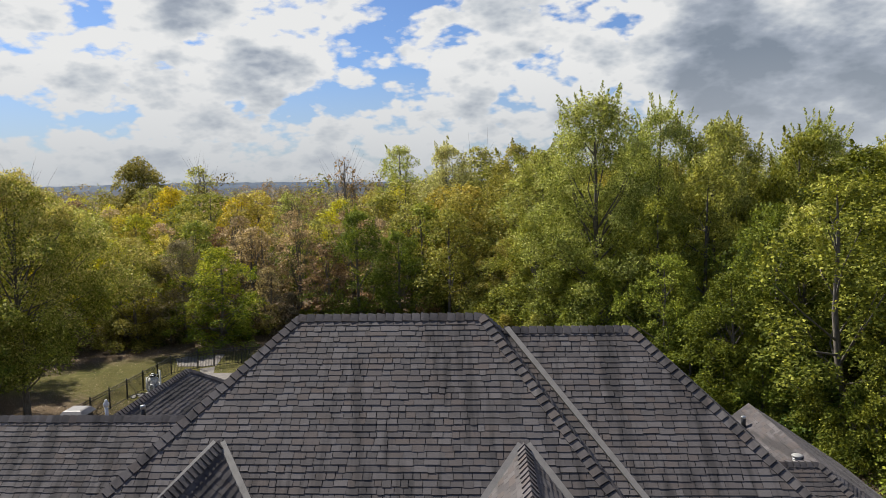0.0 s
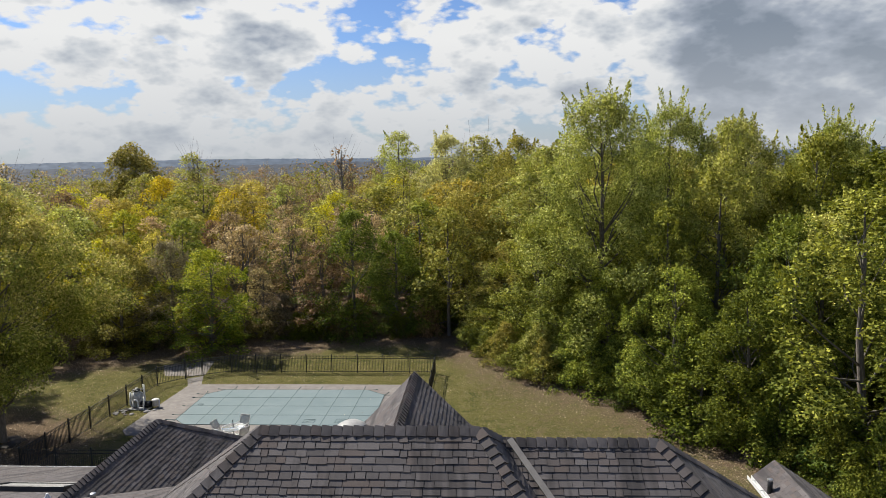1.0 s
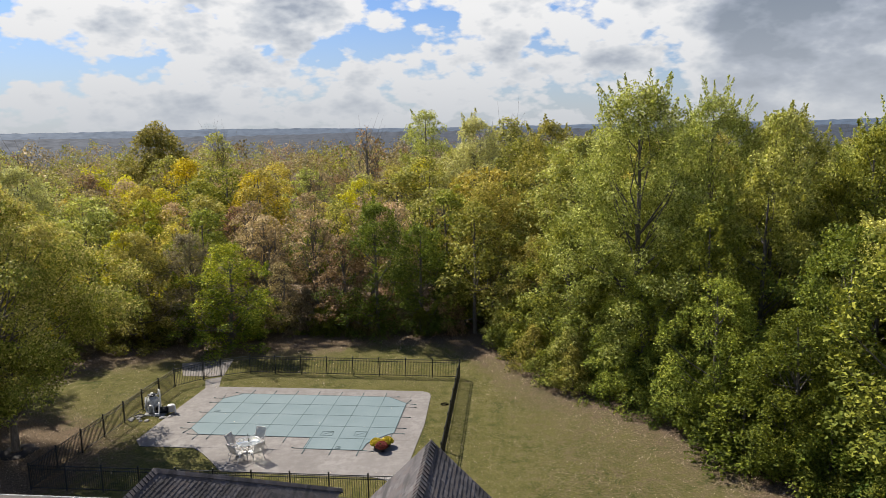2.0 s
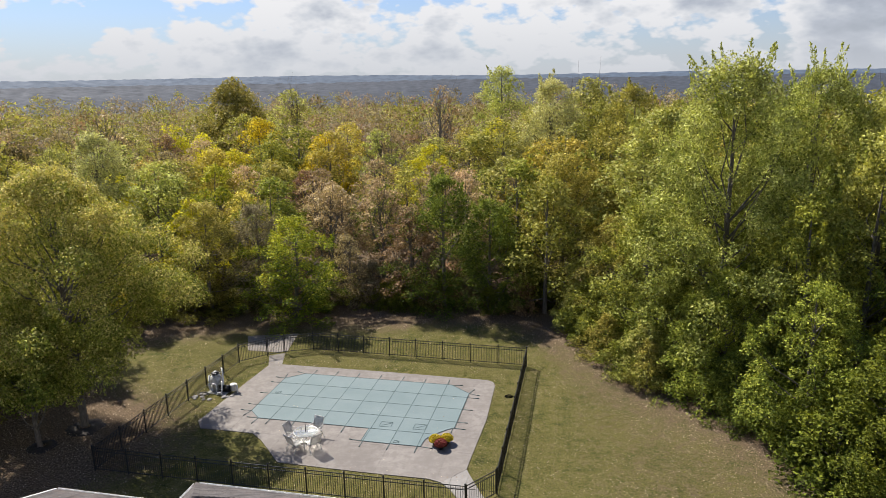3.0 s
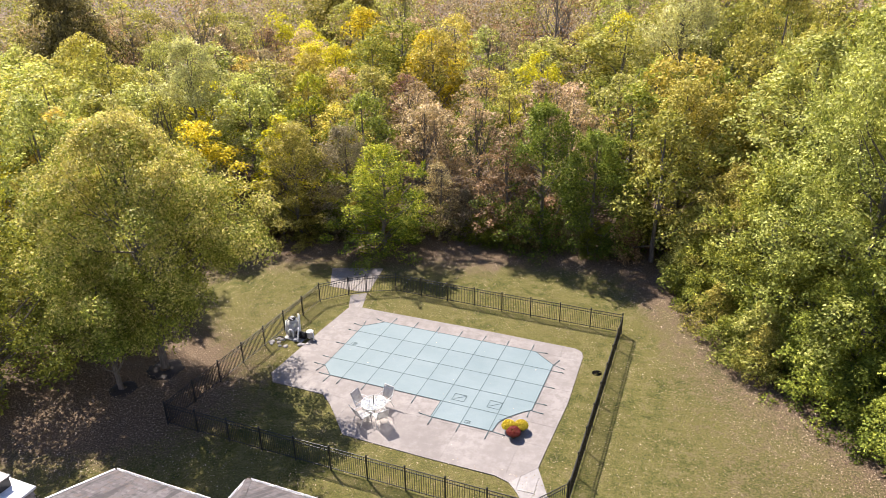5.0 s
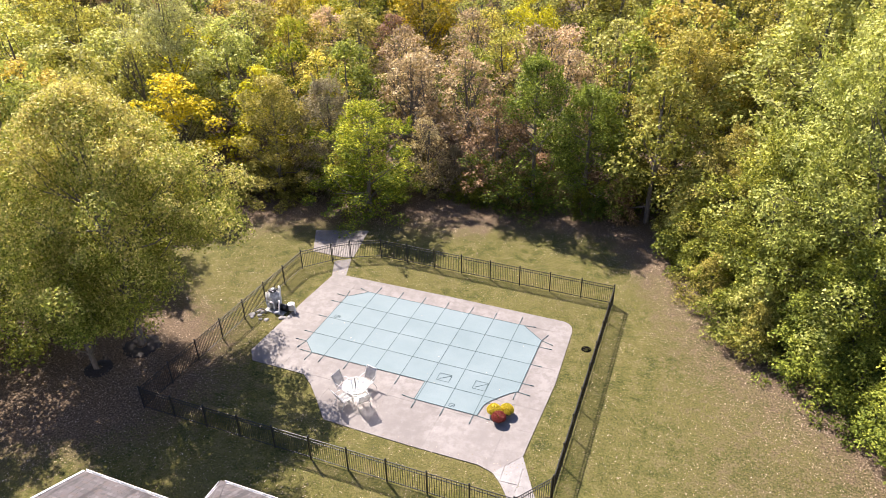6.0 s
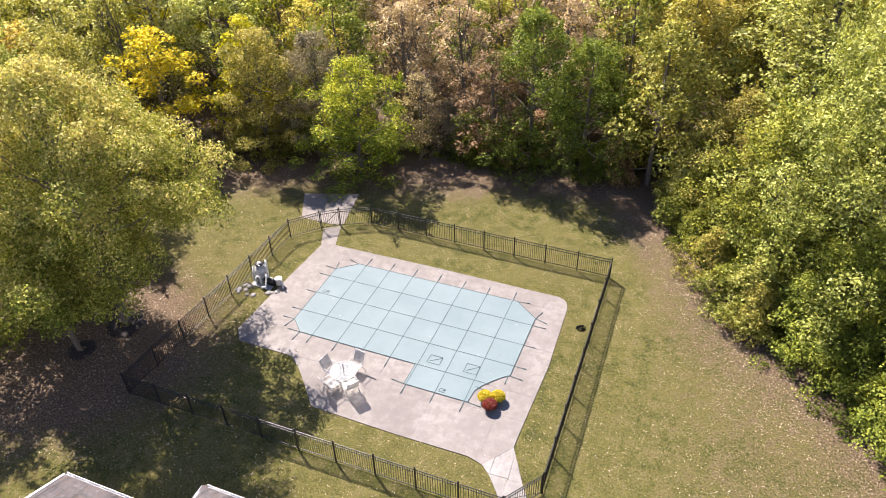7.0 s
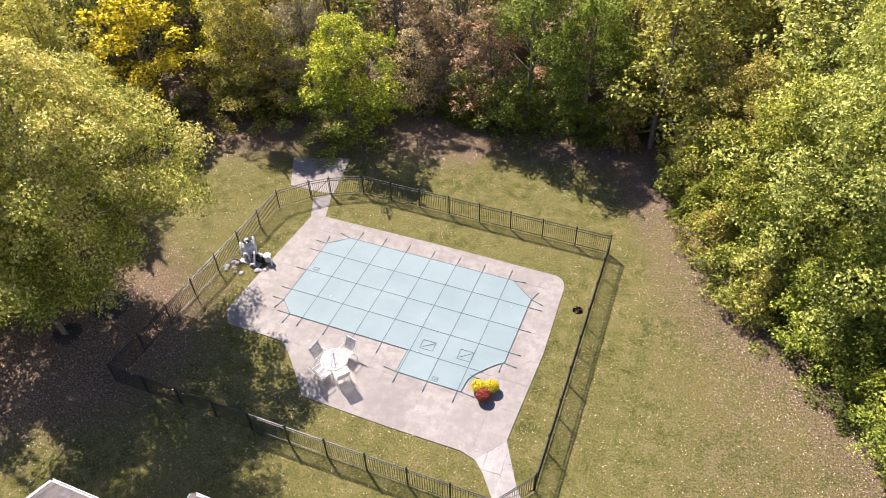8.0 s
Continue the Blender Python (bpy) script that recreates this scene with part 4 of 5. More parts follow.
def tree_template(seed, H, R, base, shape, leaves, size, clumps, limbs=16, bare=0.0, clump_r=(0.13, 0.25), spikes=0, lobe=1.0):
    """Meshes of a trunk with limbs and of a crown of leaf clumps with gaps, H metres high and R wide from its middle."""
    rng = np.random.default_rng(seed)
    s = rng.uniform(0.0, 1.0, clumps) ** 0.85
    th = rng.uniform(0, 2 * np.pi, clumps)
    lobes = 1 + lobe * (0.20 * np.sin(3 * th + 5 * s + rng.uniform(0, 6)) + 0.16 * np.sin(5 * th - 9 * s + rng.uniform(0, 6)) + rng.normal(0, 0.13, clumps))
    rho = rng.uniform(0.10, 1.0, clumps) ** 0.42
    rr = R * 0.86 * profile(shape, s) * lobes * rho
    cz = H * (base + (1 - base) * s * 0.95)
    C = np.stack([rr * np.cos(th), rr * np.sin(th), cz - 0.05 * H * rho ** 2], 1)
    rad = R * rng.uniform(*clump_r, clumps) * (1.1 - 0.25 * s)
    V, Q = leaf_cloud(rng, C, rad, leaves, size)
    if spikes:
        top = rng.permutation(np.flatnonzero((s > 0.45) & (rho > 0.6)))[: spikes * 8]
        aims = np.stack([np.cos(th[top]) * 0.4, np.sin(th[top]) * 0.4, np.ones(len(top))], 1) + rng.normal(0, 0.15, (len(top), 3))
        V = np.concatenate([V, shoots(rng, C[top], aims, 0.09 * H, len(top) * 110, size * 1.05)])
        Q = np.arange(len(V)).reshape(-1, 3)
    if bare:
        keep = rng.random(len(Q)) > bare
        V = V.reshape(-1, 3, 3)[keep].reshape(-1, 3)
        Q = np.arange(len(V)).reshape(-1, 3)
    crown = mesh_np("crown", V, Q)
    r0 = 0.011 * H + 0.03
    bend = rng.normal(0, 0.02 * H, (5, 2))
    hs = np.array([-0.02, 0.2, 0.45, 0.7, 0.92]) * H
    trunk_p = np.stack([np.cumsum(bend[:, 0]) * 0.5, np.cumsum(bend[:, 1]) * 0.5, hs], 1)
    trunk_p[0, :2] = 0
    runs = [(trunk_p, r0 * np.array([1.35, 0.95, 0.7, 0.42, 0.10]))]
    for k in rng.choice(clumps, min(limbs, clumps), replace=False):
        end = C[k]
        z0 = np.clip(end[2] - rng.uniform(0.12, 0.34) * H, 0.12 * H, 0.85 * H)
        f = np.interp(z0, hs, np.arange(5))
        i = int(min(3, f))
        st = trunk_p[i] + (trunk_p[i + 1] - trunk_p[i]) * (f - i)
        mid = st * 0.45 + end * 0.55 + np.array([0, 0, -0.03 * H]) + rng.normal(0, 0.02 * H, 3)
        lr = r0 * 0.42 * (1 - 0.6 * z0 / H)
        runs.append((np.stack([st, mid, end]), [lr, lr * 0.6, lr * 0.18]))
        if bare:
            for _ in range(3):
                e2 = end + rng.normal(0, 1, 3) * R * 0.28 + np.array([0, 0, 0.08 * H])
                runs.append((np.stack([mid, (mid + e2) / 2 + rng.normal(0, 0.05 * R, 3), e2]), [lr * 0.45, lr * 0.3, lr * 0.08]))
    trunk = tubes("trunk", runs, BARK, 5)
    return {"crown": crown, "trunk": trunk, "H": H, "R": R}


T = {}
for i in range(2):
    T["big", i] = tree_template(10 + i, 19, 6.2, 0.08, "tall", 76000, 0.138, 330, 40, spikes=9, clump_r=(0.08, 0.19))
for i in range(4):
    T["edge", i] = tree_template(20 + i, 13, 4.4, 0.05, "tall", 21000, 0.15, 170, 24, spikes=2, clump_r=(0.09, 0.22))
    T["mid", i] = tree_template(30 + i, 12, 3.9, 0.14, "tall", 6000, 0.22, 72, 14, clump_r=(0.12, 0.28))
    T["top", i] = tree_template(35 + i, 12, 3.9, 0.34, "tall", 6000, 0.21, 60, 12, clump_r=(0.13, 0.30))
    T["thin", i] = tree_template(40 + i, 12, 3.2, 0.14, "tall", 7000, 0.19, 110, 26, bare=0.25, clump_r=(0.12, 0.24))
for i in range(3):
    T["shrub", i] = tree_template(60 + i, 3.2, 2.2, 0.02, "shrub", 5200, 0.14, 60, 8)
    T["bush", i] = tree_template(65 + i, 4.0, 2.3, 0.0, "shrub", 7500, 0.12, 110, 14, clump_r=(0.12, 0.24))
T["bare", 0] = tree_template(70, 15, 4.2, 0.35, "spread", 1500, 0.35, 60, 46, bare=0.55)
T["maple", 0] = tree_template(80, 14.6, 6.9, 0.29, "round", 120000, 0.13, 260, 60, clump_r=(0.08, 0.20), lobe=0.8)
T["maple", 1] = tree_template(81, 9.5, 3.3, 0.34, "round", 24000, 0.155, 150, 24, clump_r=(0.12, 0.24))
T["oak", 0] = tree_template(82, 18, 7.0, 0.24, "spread", 17000, 0.34, 90, 24, clump_r=(0.18, 0.30))

TINT = {"green": "green", "vivid": "fresh green, yellow-tipped", "dark": "dark green", "lime": "yellow-green", "maple": "yellow-green, gold-tipped", "olive": "olive", "yellow": "bright yellow",
        "gold": "golden", "orange": "orange", "rust": "rusty red-brown", "tan": "tan", "grey": "thinning grey-brown", "umber": "dark olive-brown", "pale": "pale willowy yellow-green", "mid": "mid-green"}
tree_rng = random.Random(3)


def plant(kind, i, x, y, h, r, tint, where, name="tree", turn=None):
    tpl = T[kind, i]
    z = -0.12
    far = math.hypot(x, y)
    if far > 260:
        z -= 45 * min(1, (far - 260) / 500) ** 1.5
    m = Matrix.Translation((x, y, z)) @ Matrix.Rotation(tree_rng.uniform(0, 6.28) if turn is None else turn, 4, "Z") @ Matrix.Diagonal((r / tpl["R"], r / tpl["R"], h / tpl["H"], 1))
    t = thing(name, f"{TINT[tint]} autumn {name} {where}", name, "trees of the wood" if name == "tree" else "shrubs along the wood", m=m)
    part("trunk", tpl["trunk"], t)
    c = part("crown", tpl["crown"], t)
    if not tpl["crown"].materials:
        tpl["crown"].materials.append(LEAF["green"])
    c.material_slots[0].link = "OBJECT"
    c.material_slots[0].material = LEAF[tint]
    return t


EDGE = "at the edge of the wood"
DEEP = "standing in the wood"
LAWN = "on the lawn beside the fence"
# trees on the lawn
plant("maple", 0, -23.4, 37.9, 14.2, 5.9, "maple", LAWN, turn=0.6)
plant("maple", 1, -24.2, 35.6, 8.6, 2.7, "maple", LAWN)
plant("edge", 2, -30.2, 33.8, 11.5, 4.4, "green", LAWN)
# unseen tree, added to throw shade on the ground left of the maple
plant("edge", 0, -34.0, 27.5, 10.0, 4.0, "green", LAWN)
plant("edge", 3, -30.5, 40.5, 11.0, 4.0, "olive", LAWN)
plant("edge", 2, -33.5, 42.5, 13.5, 4.8, "lime", LAWN)
plant("edge", 0, -36.0, 36.5, 13.0, 4.6, "olive", LAWN)
plant("edge", 1, -31.5, 47.0, 11.5, 4.0, "olive", "at the edge of the wood")
plant("edge", 3, -33.0, 30.5, 9.0, 3.6, "olive", LAWN)
plant("edge", 3, -25.0, 55.6, 9.5, 3.6, "olive", "at the edge of the wood")
plant("edge", 1, -21.6, 57.2, 9.0, 3.2, "grey", "at the edge of the wood")
# tall group to the side
# the lower near trees take dark green tints, deepened in place of shade
for kind, i, x, y, h, r, tint in (
        ("big", 0, 10.4, 48.6, 19.4, 6.0, "lime"), ("big", 1, 16.5, 53.5, 18.9, 5.4, "lime"), ("big", 0, 22.5, 55.0, 17.6, 5.6, "lime"),
        ("big", 1, 27.5, 52.0, 17.4, 5.2, "lime"), ("edge", 0, 32.5, 49.0, 17.4, 5.4, "lime"), ("edge", 2, 19.6, 50.6, 17.4, 4.8, "lime"), ("edge", 1, 25.2, 49.6, 16.6, 4.8, "green"), ("edge", 3, 36.5, 54.0, 18.0, 5.4, "lime"), ("edge", 1, 22.3, 43.0, 11.6, 4.0, "lime"),
        ("edge", 2, 17.0, 45.5, 14.0, 4.6, "olive"), ("edge", 3, 13.6, 44.2, 12.5, 4.0, "green"), ("edge", 1, 6.6, 50.6, 10.5, 4.0, "green"),
        ("edge", 0, 18.2, 38.6, 12.0, 4.0, "mid"), ("edge", 2, 24.0, 35.5, 12.5, 4.2, "dark"), ("edge", 3, 28.0, 41.5, 12.5, 4.4, "green"),
        ("edge", 1, 33.0, 37.0, 11.5, 4.4, "green"), ("edge", 0, 21.8, 29.8, 8.0, 3.0, "dark"), ("edge", 2, 27.5, 27.5, 10.5, 3.8, "dark"),
        ("edge", 3, 10.2, 45.2, 8.0, 3.2, "green"), ("thin", 1, 20.6, 27.0, 5.0, 1.8, "gold"), ("edge", 2, 5.0, 55.5, 8.5, 3.5, "olive")):
    plant(kind, i, x, y, h, r, tint, EDGE)
# landmarks of the wood behind the pool
for kind, i, x, y, h, r, tint in (
        ("edge", 0, -17.9, 54.9, 8.6, 3.9, "vivid"), ("edge", 1, -7.4, 59.0, 11.2, 4.0, "mid"), ("edge", 2, -4.0, 59.6, 9.0, 3.6, "mid"),
        ("edge", 1, -37.4, 61.5, 14.4, 4.8, "pale"), ("oak", 0, -62.5, 74.5, 18.6, 5.6, "umber"), ("oak", 0, -51.2, 118.8, 18.4, 7.2, "olive"), ("mid", 2, -36.8, 94.4, 13.3, 5.0, "yellow"), ("mid", 0, -25.5, 86.0, 12.0, 4.4, "yellow"), ("mid", 1, -29.0, 66.0, 10.8, 3.4, "vivid"), ("thin", 3, -9.8, 58.3, 8.4, 2.8, "rust"), ("thin", 0, -19.5, 66.5, 10.6, 3.2, "orange"),
        ("mid", 3, -11.2, 76.4, 11.6, 3.6, "yellow"), ("bare", 0, -13.9, 98.8, 17.2, 4.5, "rust"), ("edge", 0, -7.0, 118.0, 20.2, 6.5, "lime"),
        ("edge", 1, 0.5, 85.0, 18.2, 6.0, "pale"), ("thin", 1, 5.0, 92.0, 18.4, 5.5, "lime"), ("mid", 3, -47.0, 62.0, 13.4, 4.4, "olive"),
        ("mid", 2, -52.5, 66.0, 13.5, 4.6, "gold"), ("thin", 0, -39.5, 113.0, 17.0, 5.0, "lime"), ("edge", 3, 1.5, 62.5, 12.5, 4.6, "olive"),
        ("edge", 1, 9.0, 64.0, 16.0, 4.8, "olive"), ("edge", 2, 8.0, 76.0, 17.3, 5.5, "olive"), ("bare", 0, -43.5, 72.0, 15.5, 4.0, "tan"),
        ("mid", 0, -25.0, 95.0, 12.8, 4.6, "gold"), ("mid", 3, -24.0, 84.0, 12.4, 4.5, "gold"), ("mid", 1, -31.5, 71.0, 11.6, 4.0, "gold"), ("thin", 2, -13.0, 62.5, 10.5, 3.0, "orange")):
    plant(kind, i, x, y, h, r, tint, DEEP if y > 61 else EDGE)


def fill_wood():
    """The rest of the wood, tree by tree, never two closer than their crowns allow."""
    rng = random.Random(21)
    spots = []
    taken = [(o.location.x, o.location.y) for o in scene.objects if o.get("category") == "tree"]

    def free(x, y, gap):
        return all((x - a) ** 2 + (y - b) ** 2 > gap * gap for a, b in taken)

    tries = 0
    while tries < 9000:
        tries += 1
        y = rng.uniform(24, 101)
        x = rng.uniform(-30 - 0.62 * y, 12 + 0.50 * y)
        d = float(woods_distance(np.array([x]), np.array([y]))[0])
        if d > -1.2 or (x > 0 and y < 24) or (x > 38 and y < 60):
            continue
        gap = 3.8 if y < 72 else 4.9
        if x > 2 and y < 60:
            gap = 4.2
        if not free(x, y, gap):
            continue
        taken.append((x, y))
        spots.append((x, y, -d))
    for x, y, d in spots:
        near = d < 4.5
        side = x > 2 and y < 66
        if side:
            h = rng.uniform(7, 11) if near else rng.uniform(12, 16.5)
            # low or outer trees here get darker leaves, their shade put into the tint
            tint = rng.choice(("lime", "lime", "olive", "lime", "green", "olive")) if h > 11 and x < 16 else rng.choice(("green", "dark", "green", "olive", "dark"))
            kind = "edge" if y < 60 and d < 9 or h > 14 else "top"
        else:
            h = rng.uniform(6.0, 9.0) if near else rng.uniform(8.5, 11.5) if y < 85 else rng.uniform(10, 13.5)
            if x > -3:
                h *= 1.22
                tint = rng.choice(("olive", "lime", "olive", "gold", "green"))
            elif x < -30 and y < 75:
                h *= 1.1
                tint = rng.choice(("lime", "lime", "gold", "maple", "olive", "yellow"))
            else:
                tint = rng.choice(("olive", "olive", "grey", "tan", "lime", "olive", "gold", "yellow", "green", "lime", "tan", "grey", "orange", "tan", "olive", "rust", "orange", "tan"))
            kind = "thin" if tint in ("grey", "tan", "rust") or rng.random() < 0.25 else "mid" if d < 9 else "top"
        r = h * (rng.uniform(0.26, 0.36) if kind == "thin" else rng.uniform(0.33, 0.46))
        plant(kind, rng.randrange(4), x, y, h, r, tint, EDGE if near else DEEP)
    # shrubs along the edge
    for i in range(len(WOODS) - 2):
        (ax, ay), (bx, by) = WOODS[i], WOODS[i + 1]
        if ax < -45 or ax > 21:
            continue
        L = math.hypot(bx - ax, by - ay)
        k = max(1, int(L / (1.0 if ax < -2 else 1.0)))
        for j in range(k):
            f = (j + rng.uniform(0.2, 0.8)) / k
            nx, ny = -(by - ay) / L, (bx - ax) / L
            off = rng.uniform(0.4, 4.0) if ax < -2 else rng.uniform(0.9, 3.0)
            x, y = ax + (bx - ax) * f + nx * off, ay + (by - ay) * f + ny * off
            h = rng.uniform(1.8, 3.6) if x < 1 else rng.uniform(2.2, 5.2)
            # nearer bushes draw from darker tints, which also stand for the wood's shade
            plant("shrub" if x < 1 else "bush", rng.randrange(3), x, y, h, h * rng.uniform(0.5, 0.7), rng.choice(("dark", "mid", "olive", "rust", "dark", "grey", "umber") if x < 1 else ("green", "dark", "green", "lime", "green", "olive") if y > 45 else ("mid", "dark", "green", "umber", "dark", "dark")), EDGE, "shrub")


fill_wood()


def far_woods():
    """Tree tops too far off to count, out to where the plateau falls away."""
    rng = np.random.default_rng(9)
    bands = ((101, 180, 500, 330, 0.34), (180, 320, 520, 170, 0.48), (320, 620, 560, 60, 0.85))
    for tint, share in (("olive", 0.24), ("grey", 0.30), ("umber", 0.14), ("rust", 0.10), ("green", 0.14), ("tan", 0.08)):
        V = []
        for near, far, trees, leaves, size in bands:
            k = int(trees * share)
            r = np.sqrt(rng.uniform(near ** 2, far ** 2, k))
            a = np.radians(rng.uniform(-56, 16, k))
            x, y = np.sin(a) * r, np.cos(a) * r
            h = rng.uniform(8.5, 13.5, k) * rng.choice((0.9, 1.0, 1.15), k)
            drop = 45 * np.clip((r - 260) / 500, 0, 1) ** 1.5
            cs, rs = [], []
            for q in range(9):
                f = rng.uniform(0.3, 1.0, k)
                w = 3.6 * np.sqrt(np.clip(1.05 - f ** 2.2, 0, 1))
                b = rng.uniform(0, 2 * np.pi, k)
                cs.append(np.stack([x + w * np.cos(b) * 0.8, y + w * np.sin(b) * 0.8, h * f - drop - 0.6], 1))
                rs.append(rng.uniform(1.0, 1.9, k))
            V.append(leaf_cloud(rng, np.concatenate(cs), np.concatenate(rs), k * leaves, size)[0])
        V = np.concatenate(V)
        me = mesh_np("distant_wood", V, np.arange(len(V)).reshape(-1, 3), LEAF[tint])
        tagged(new("distant_wood", me), f"{TINT[tint]} tree tops of the far wood", "woodland", kind="stuff")


far_woods()


# ---------------------------------------------------------------- things on and round the deck
def build_table_set():
    cx, cy = -11.05, 37.45
    t = thing("patio_table", "round glass patio table with a silver frame and umbrella pole", "table", m=Matrix.Translation((cx, cy, 0.03)))
    glass = bpy.data.materials.new("frosted_glass")
    glass.use_nodes = True
    b = glass.node_tree.nodes["Principled BSDF"]
    b.inputs["Base Color"].default_value, b.inputs["Roughness"].default_value = (0.90, 0.94, 0.94, 1), 0.08
    b.inputs["Transmission Weight"].default_value = 0.94
    top = part("tabletop", lathe("tabletop", [(0.0, 0.0), (0.575, 0.0), (0.585, 0.006), (0.575, 0.012), (0.0, 0.012)], glass, 40), t, "pale frosted glass top", Matrix.Translation((0, 0, 0.71)))
    top.visible_shadow = False
    ring = [(0.59 * math.cos(a), 0.59 * math.sin(a), 0.715) for a in np.linspace(0, 2 * math.pi, 33)]
    part("rim", tubes("rim", [(ring, [0.016] * 33)], FRAME_SILVER, 6), t)
    for k in range(4):
        a = radians(45 + 90 * k)
        pts = [(0.5 * math.cos(a), 0.5 * math.sin(a), 0.70), (0.32 * math.cos(a), 0.32 * math.sin(a), 0.42), (0.48 * math.cos(a), 0.48 * math.sin(a), 0.0)]
        part("leg", tubes("leg", [(pts, [0.017] * 3)], FRAME_SILVER, 6), t)
    lower = [(0.34 * math.cos(a), 0.34 * math.sin(a), 0.40) for a in np.linspace(0, 2 * math.pi, 21)]
    part("lower_ring", tubes("lower_ring", [(lower, [0.01] * 21)], FRAME_SILVER, 5), t)
    part("umbrella_pole", tubes("umbrella_pole", [([(0, 0, 0.0), (0, 0, 1.12)], [0.02, 0.02])], BLACK, 8), t, "dark umbrella pole stub")
    # sling chair, built once
    c = thing("patio_chair", "silver-framed patio chair with a grey sling seat", "chair", "chairs round the table", m=pose(cx, cy + 0.95, 0.03))
    w = 0.27
    seat = [(-w, -0.26, 0.44), (w, -0.26, 0.44), (w, 0.2, 0.40), (-w, 0.2, 0.40)]
    back = [(-w, 0.22, 0.42), (w, 0.22, 0.42), (w, 0.46, 0.98), (-w, 0.46, 0.98)]
    for nm, q in (("seat", seat), ("backrest", back)):
        vs, fs = [], []
        for j in range(5):
            for i in range(7):
                a, bb = i / 6, j / 4
                p0, p1 = Vector(q[0]).lerp(Vector(q[1]), a), Vector(q[3]).lerp(Vector(q[2]), a)
                p = p0.lerp(p1, bb)
                sag = 0.03 * math.sin(math.pi * a)
                p += Vector((0, 0.0 if nm == "seat" else sag * 0.8, -sag if nm == "seat" else 0))
                vs.append(p)
        for j in range(4):
            for i in range(6):
                fs.append((j * 7 + i, j * 7 + i + 1, (j + 1) * 7 + i + 1, (j + 1) * 7 + i))
        o = part(nm, mesh_py(nm, vs, fs, SLING, True), c, "grey woven sling")
        s = o.modifiers.new("thickness", "SOLIDIFY")
        s.thickness = 0.008
    for sx in (-1, 1):
        x = sx * (w + 0.015)
        part("side_frame", tubes("side_frame", [([(x, -0.27, 0.44), (x, 0.2, 0.41), (x, 0.47, 1.0)], [0.014] * 3)], FRAME_SILVER), c)
        part("armrest", tubes("armrest", [([(x * 1.08, -0.27, 0.45), (x * 1.12, -0.24, 0.63), (x * 1.12, 0.12, 0.65), (x, 0.33, 0.64)], [0.016] * 4)], FRAME_SILVER), c)
        part("leg", tubes("leg", [([(x, -0.27, 0.44), (x * 1.05, -0.3, 0.0)], [0.014] * 2)], FRAME_SILVER), c)
        part("leg", tubes("leg", [([(x, 0.12, 0.41), (x * 1.05, 0.34, 0.0)], [0.014] * 2)], FRAME_SILVER), c)
    part("top_bar", tubes("top_bar", [([(-w, 0.47, 0.995), (w, 0.47, 0.995)], [0.013] * 2)], FRAME_SILVER), c)
    part("stretcher", tubes("stretcher", [([(-w, -0.28, 0.2), (w, -0.28, 0.2)], [0.01] * 2)], FRAME_SILVER), c)
    c.matrix_basis = pose(cx + 0.22, cy + 0.68, 0.03, 0, 0, -16)
    for dx, dy, rz in ((-0.66, 0.14, 76), (-0.34, -0.62, 150), (0.50, -0.46, 228)):
        copy_thing(c, pose(cx + dx, cy + dy, 0.03, 0, 0, rz))


build_table_set()


def build_flowers():
    rng = np.random.default_rng(14)
    mats = {}
    for nm, a, b in (("yellow_petals", (0.52, 0.38, 0.008), (0.70, 0.57, 0.02)), ("red_petals", (0.20, 0.022, 0.012), (0.36, 0.06, 0.03))):
        m, n = surface(nm)
        n.link(n.ramp(n.isl, (0.1, a), (0.9, b)), n.bsdf.inputs["Base Color"])
        n.bsdf.inputs["Roughness"].default_value = 0.6
        mats[nm] = m
    for dx, dy, mat, lab in ((-0.30, 0.14, "yellow_petals", "potted mum covered in yellow flowers"), (0.24, 0.30, "yellow_petals", "potted mum covered in yellow flowers"), (0.02, -0.26, "red_petals", "potted mum covered in dark red flowers")):
        p = thing("flower_pot", lab + " on the pool deck", "potted plant", "mums on the deck", m=Matrix.Translation((-4.42 + dx, 38.1 + dy, 0.03)))
        part("pot", lathe("pot", [(0.11, 0.0), (0.13, 0.02), (0.165, 0.22), (0.175, 0.24), (0.15, 0.24), (0.14, 0.20)], BLACK, 18), p, "dark nursery pot")
        d = rng.normal(size=(500, 3))
        d[:, 2] = np.abs(d[:, 2]) * 0.9 + 0.05
        d /= np.linalg.norm(d, axis=1, keepdims=True)
        C = d * np.array([0.30, 0.30, 0.25]) + np.array([0, 0, 0.24])
        v, q = leaf_cloud(rng, C, np.full(500, 0.03), 3600, 0.05, 0.4, 0.5, 1.0)
        part("bloom_cushion", mesh_np("bloom_cushion", v, q, mats[mat]), p)
        v, q = leaf_cloud(rng, C * np.array([0.85, 0.85, 0.8]) + np.array([0, 0, 0.03]), np.full(500, 0.05), 900, 0.07, 0.4)
        part("foliage", mesh_np("foliage", v, q, LEAF["dark"]), p)


build_flowers()


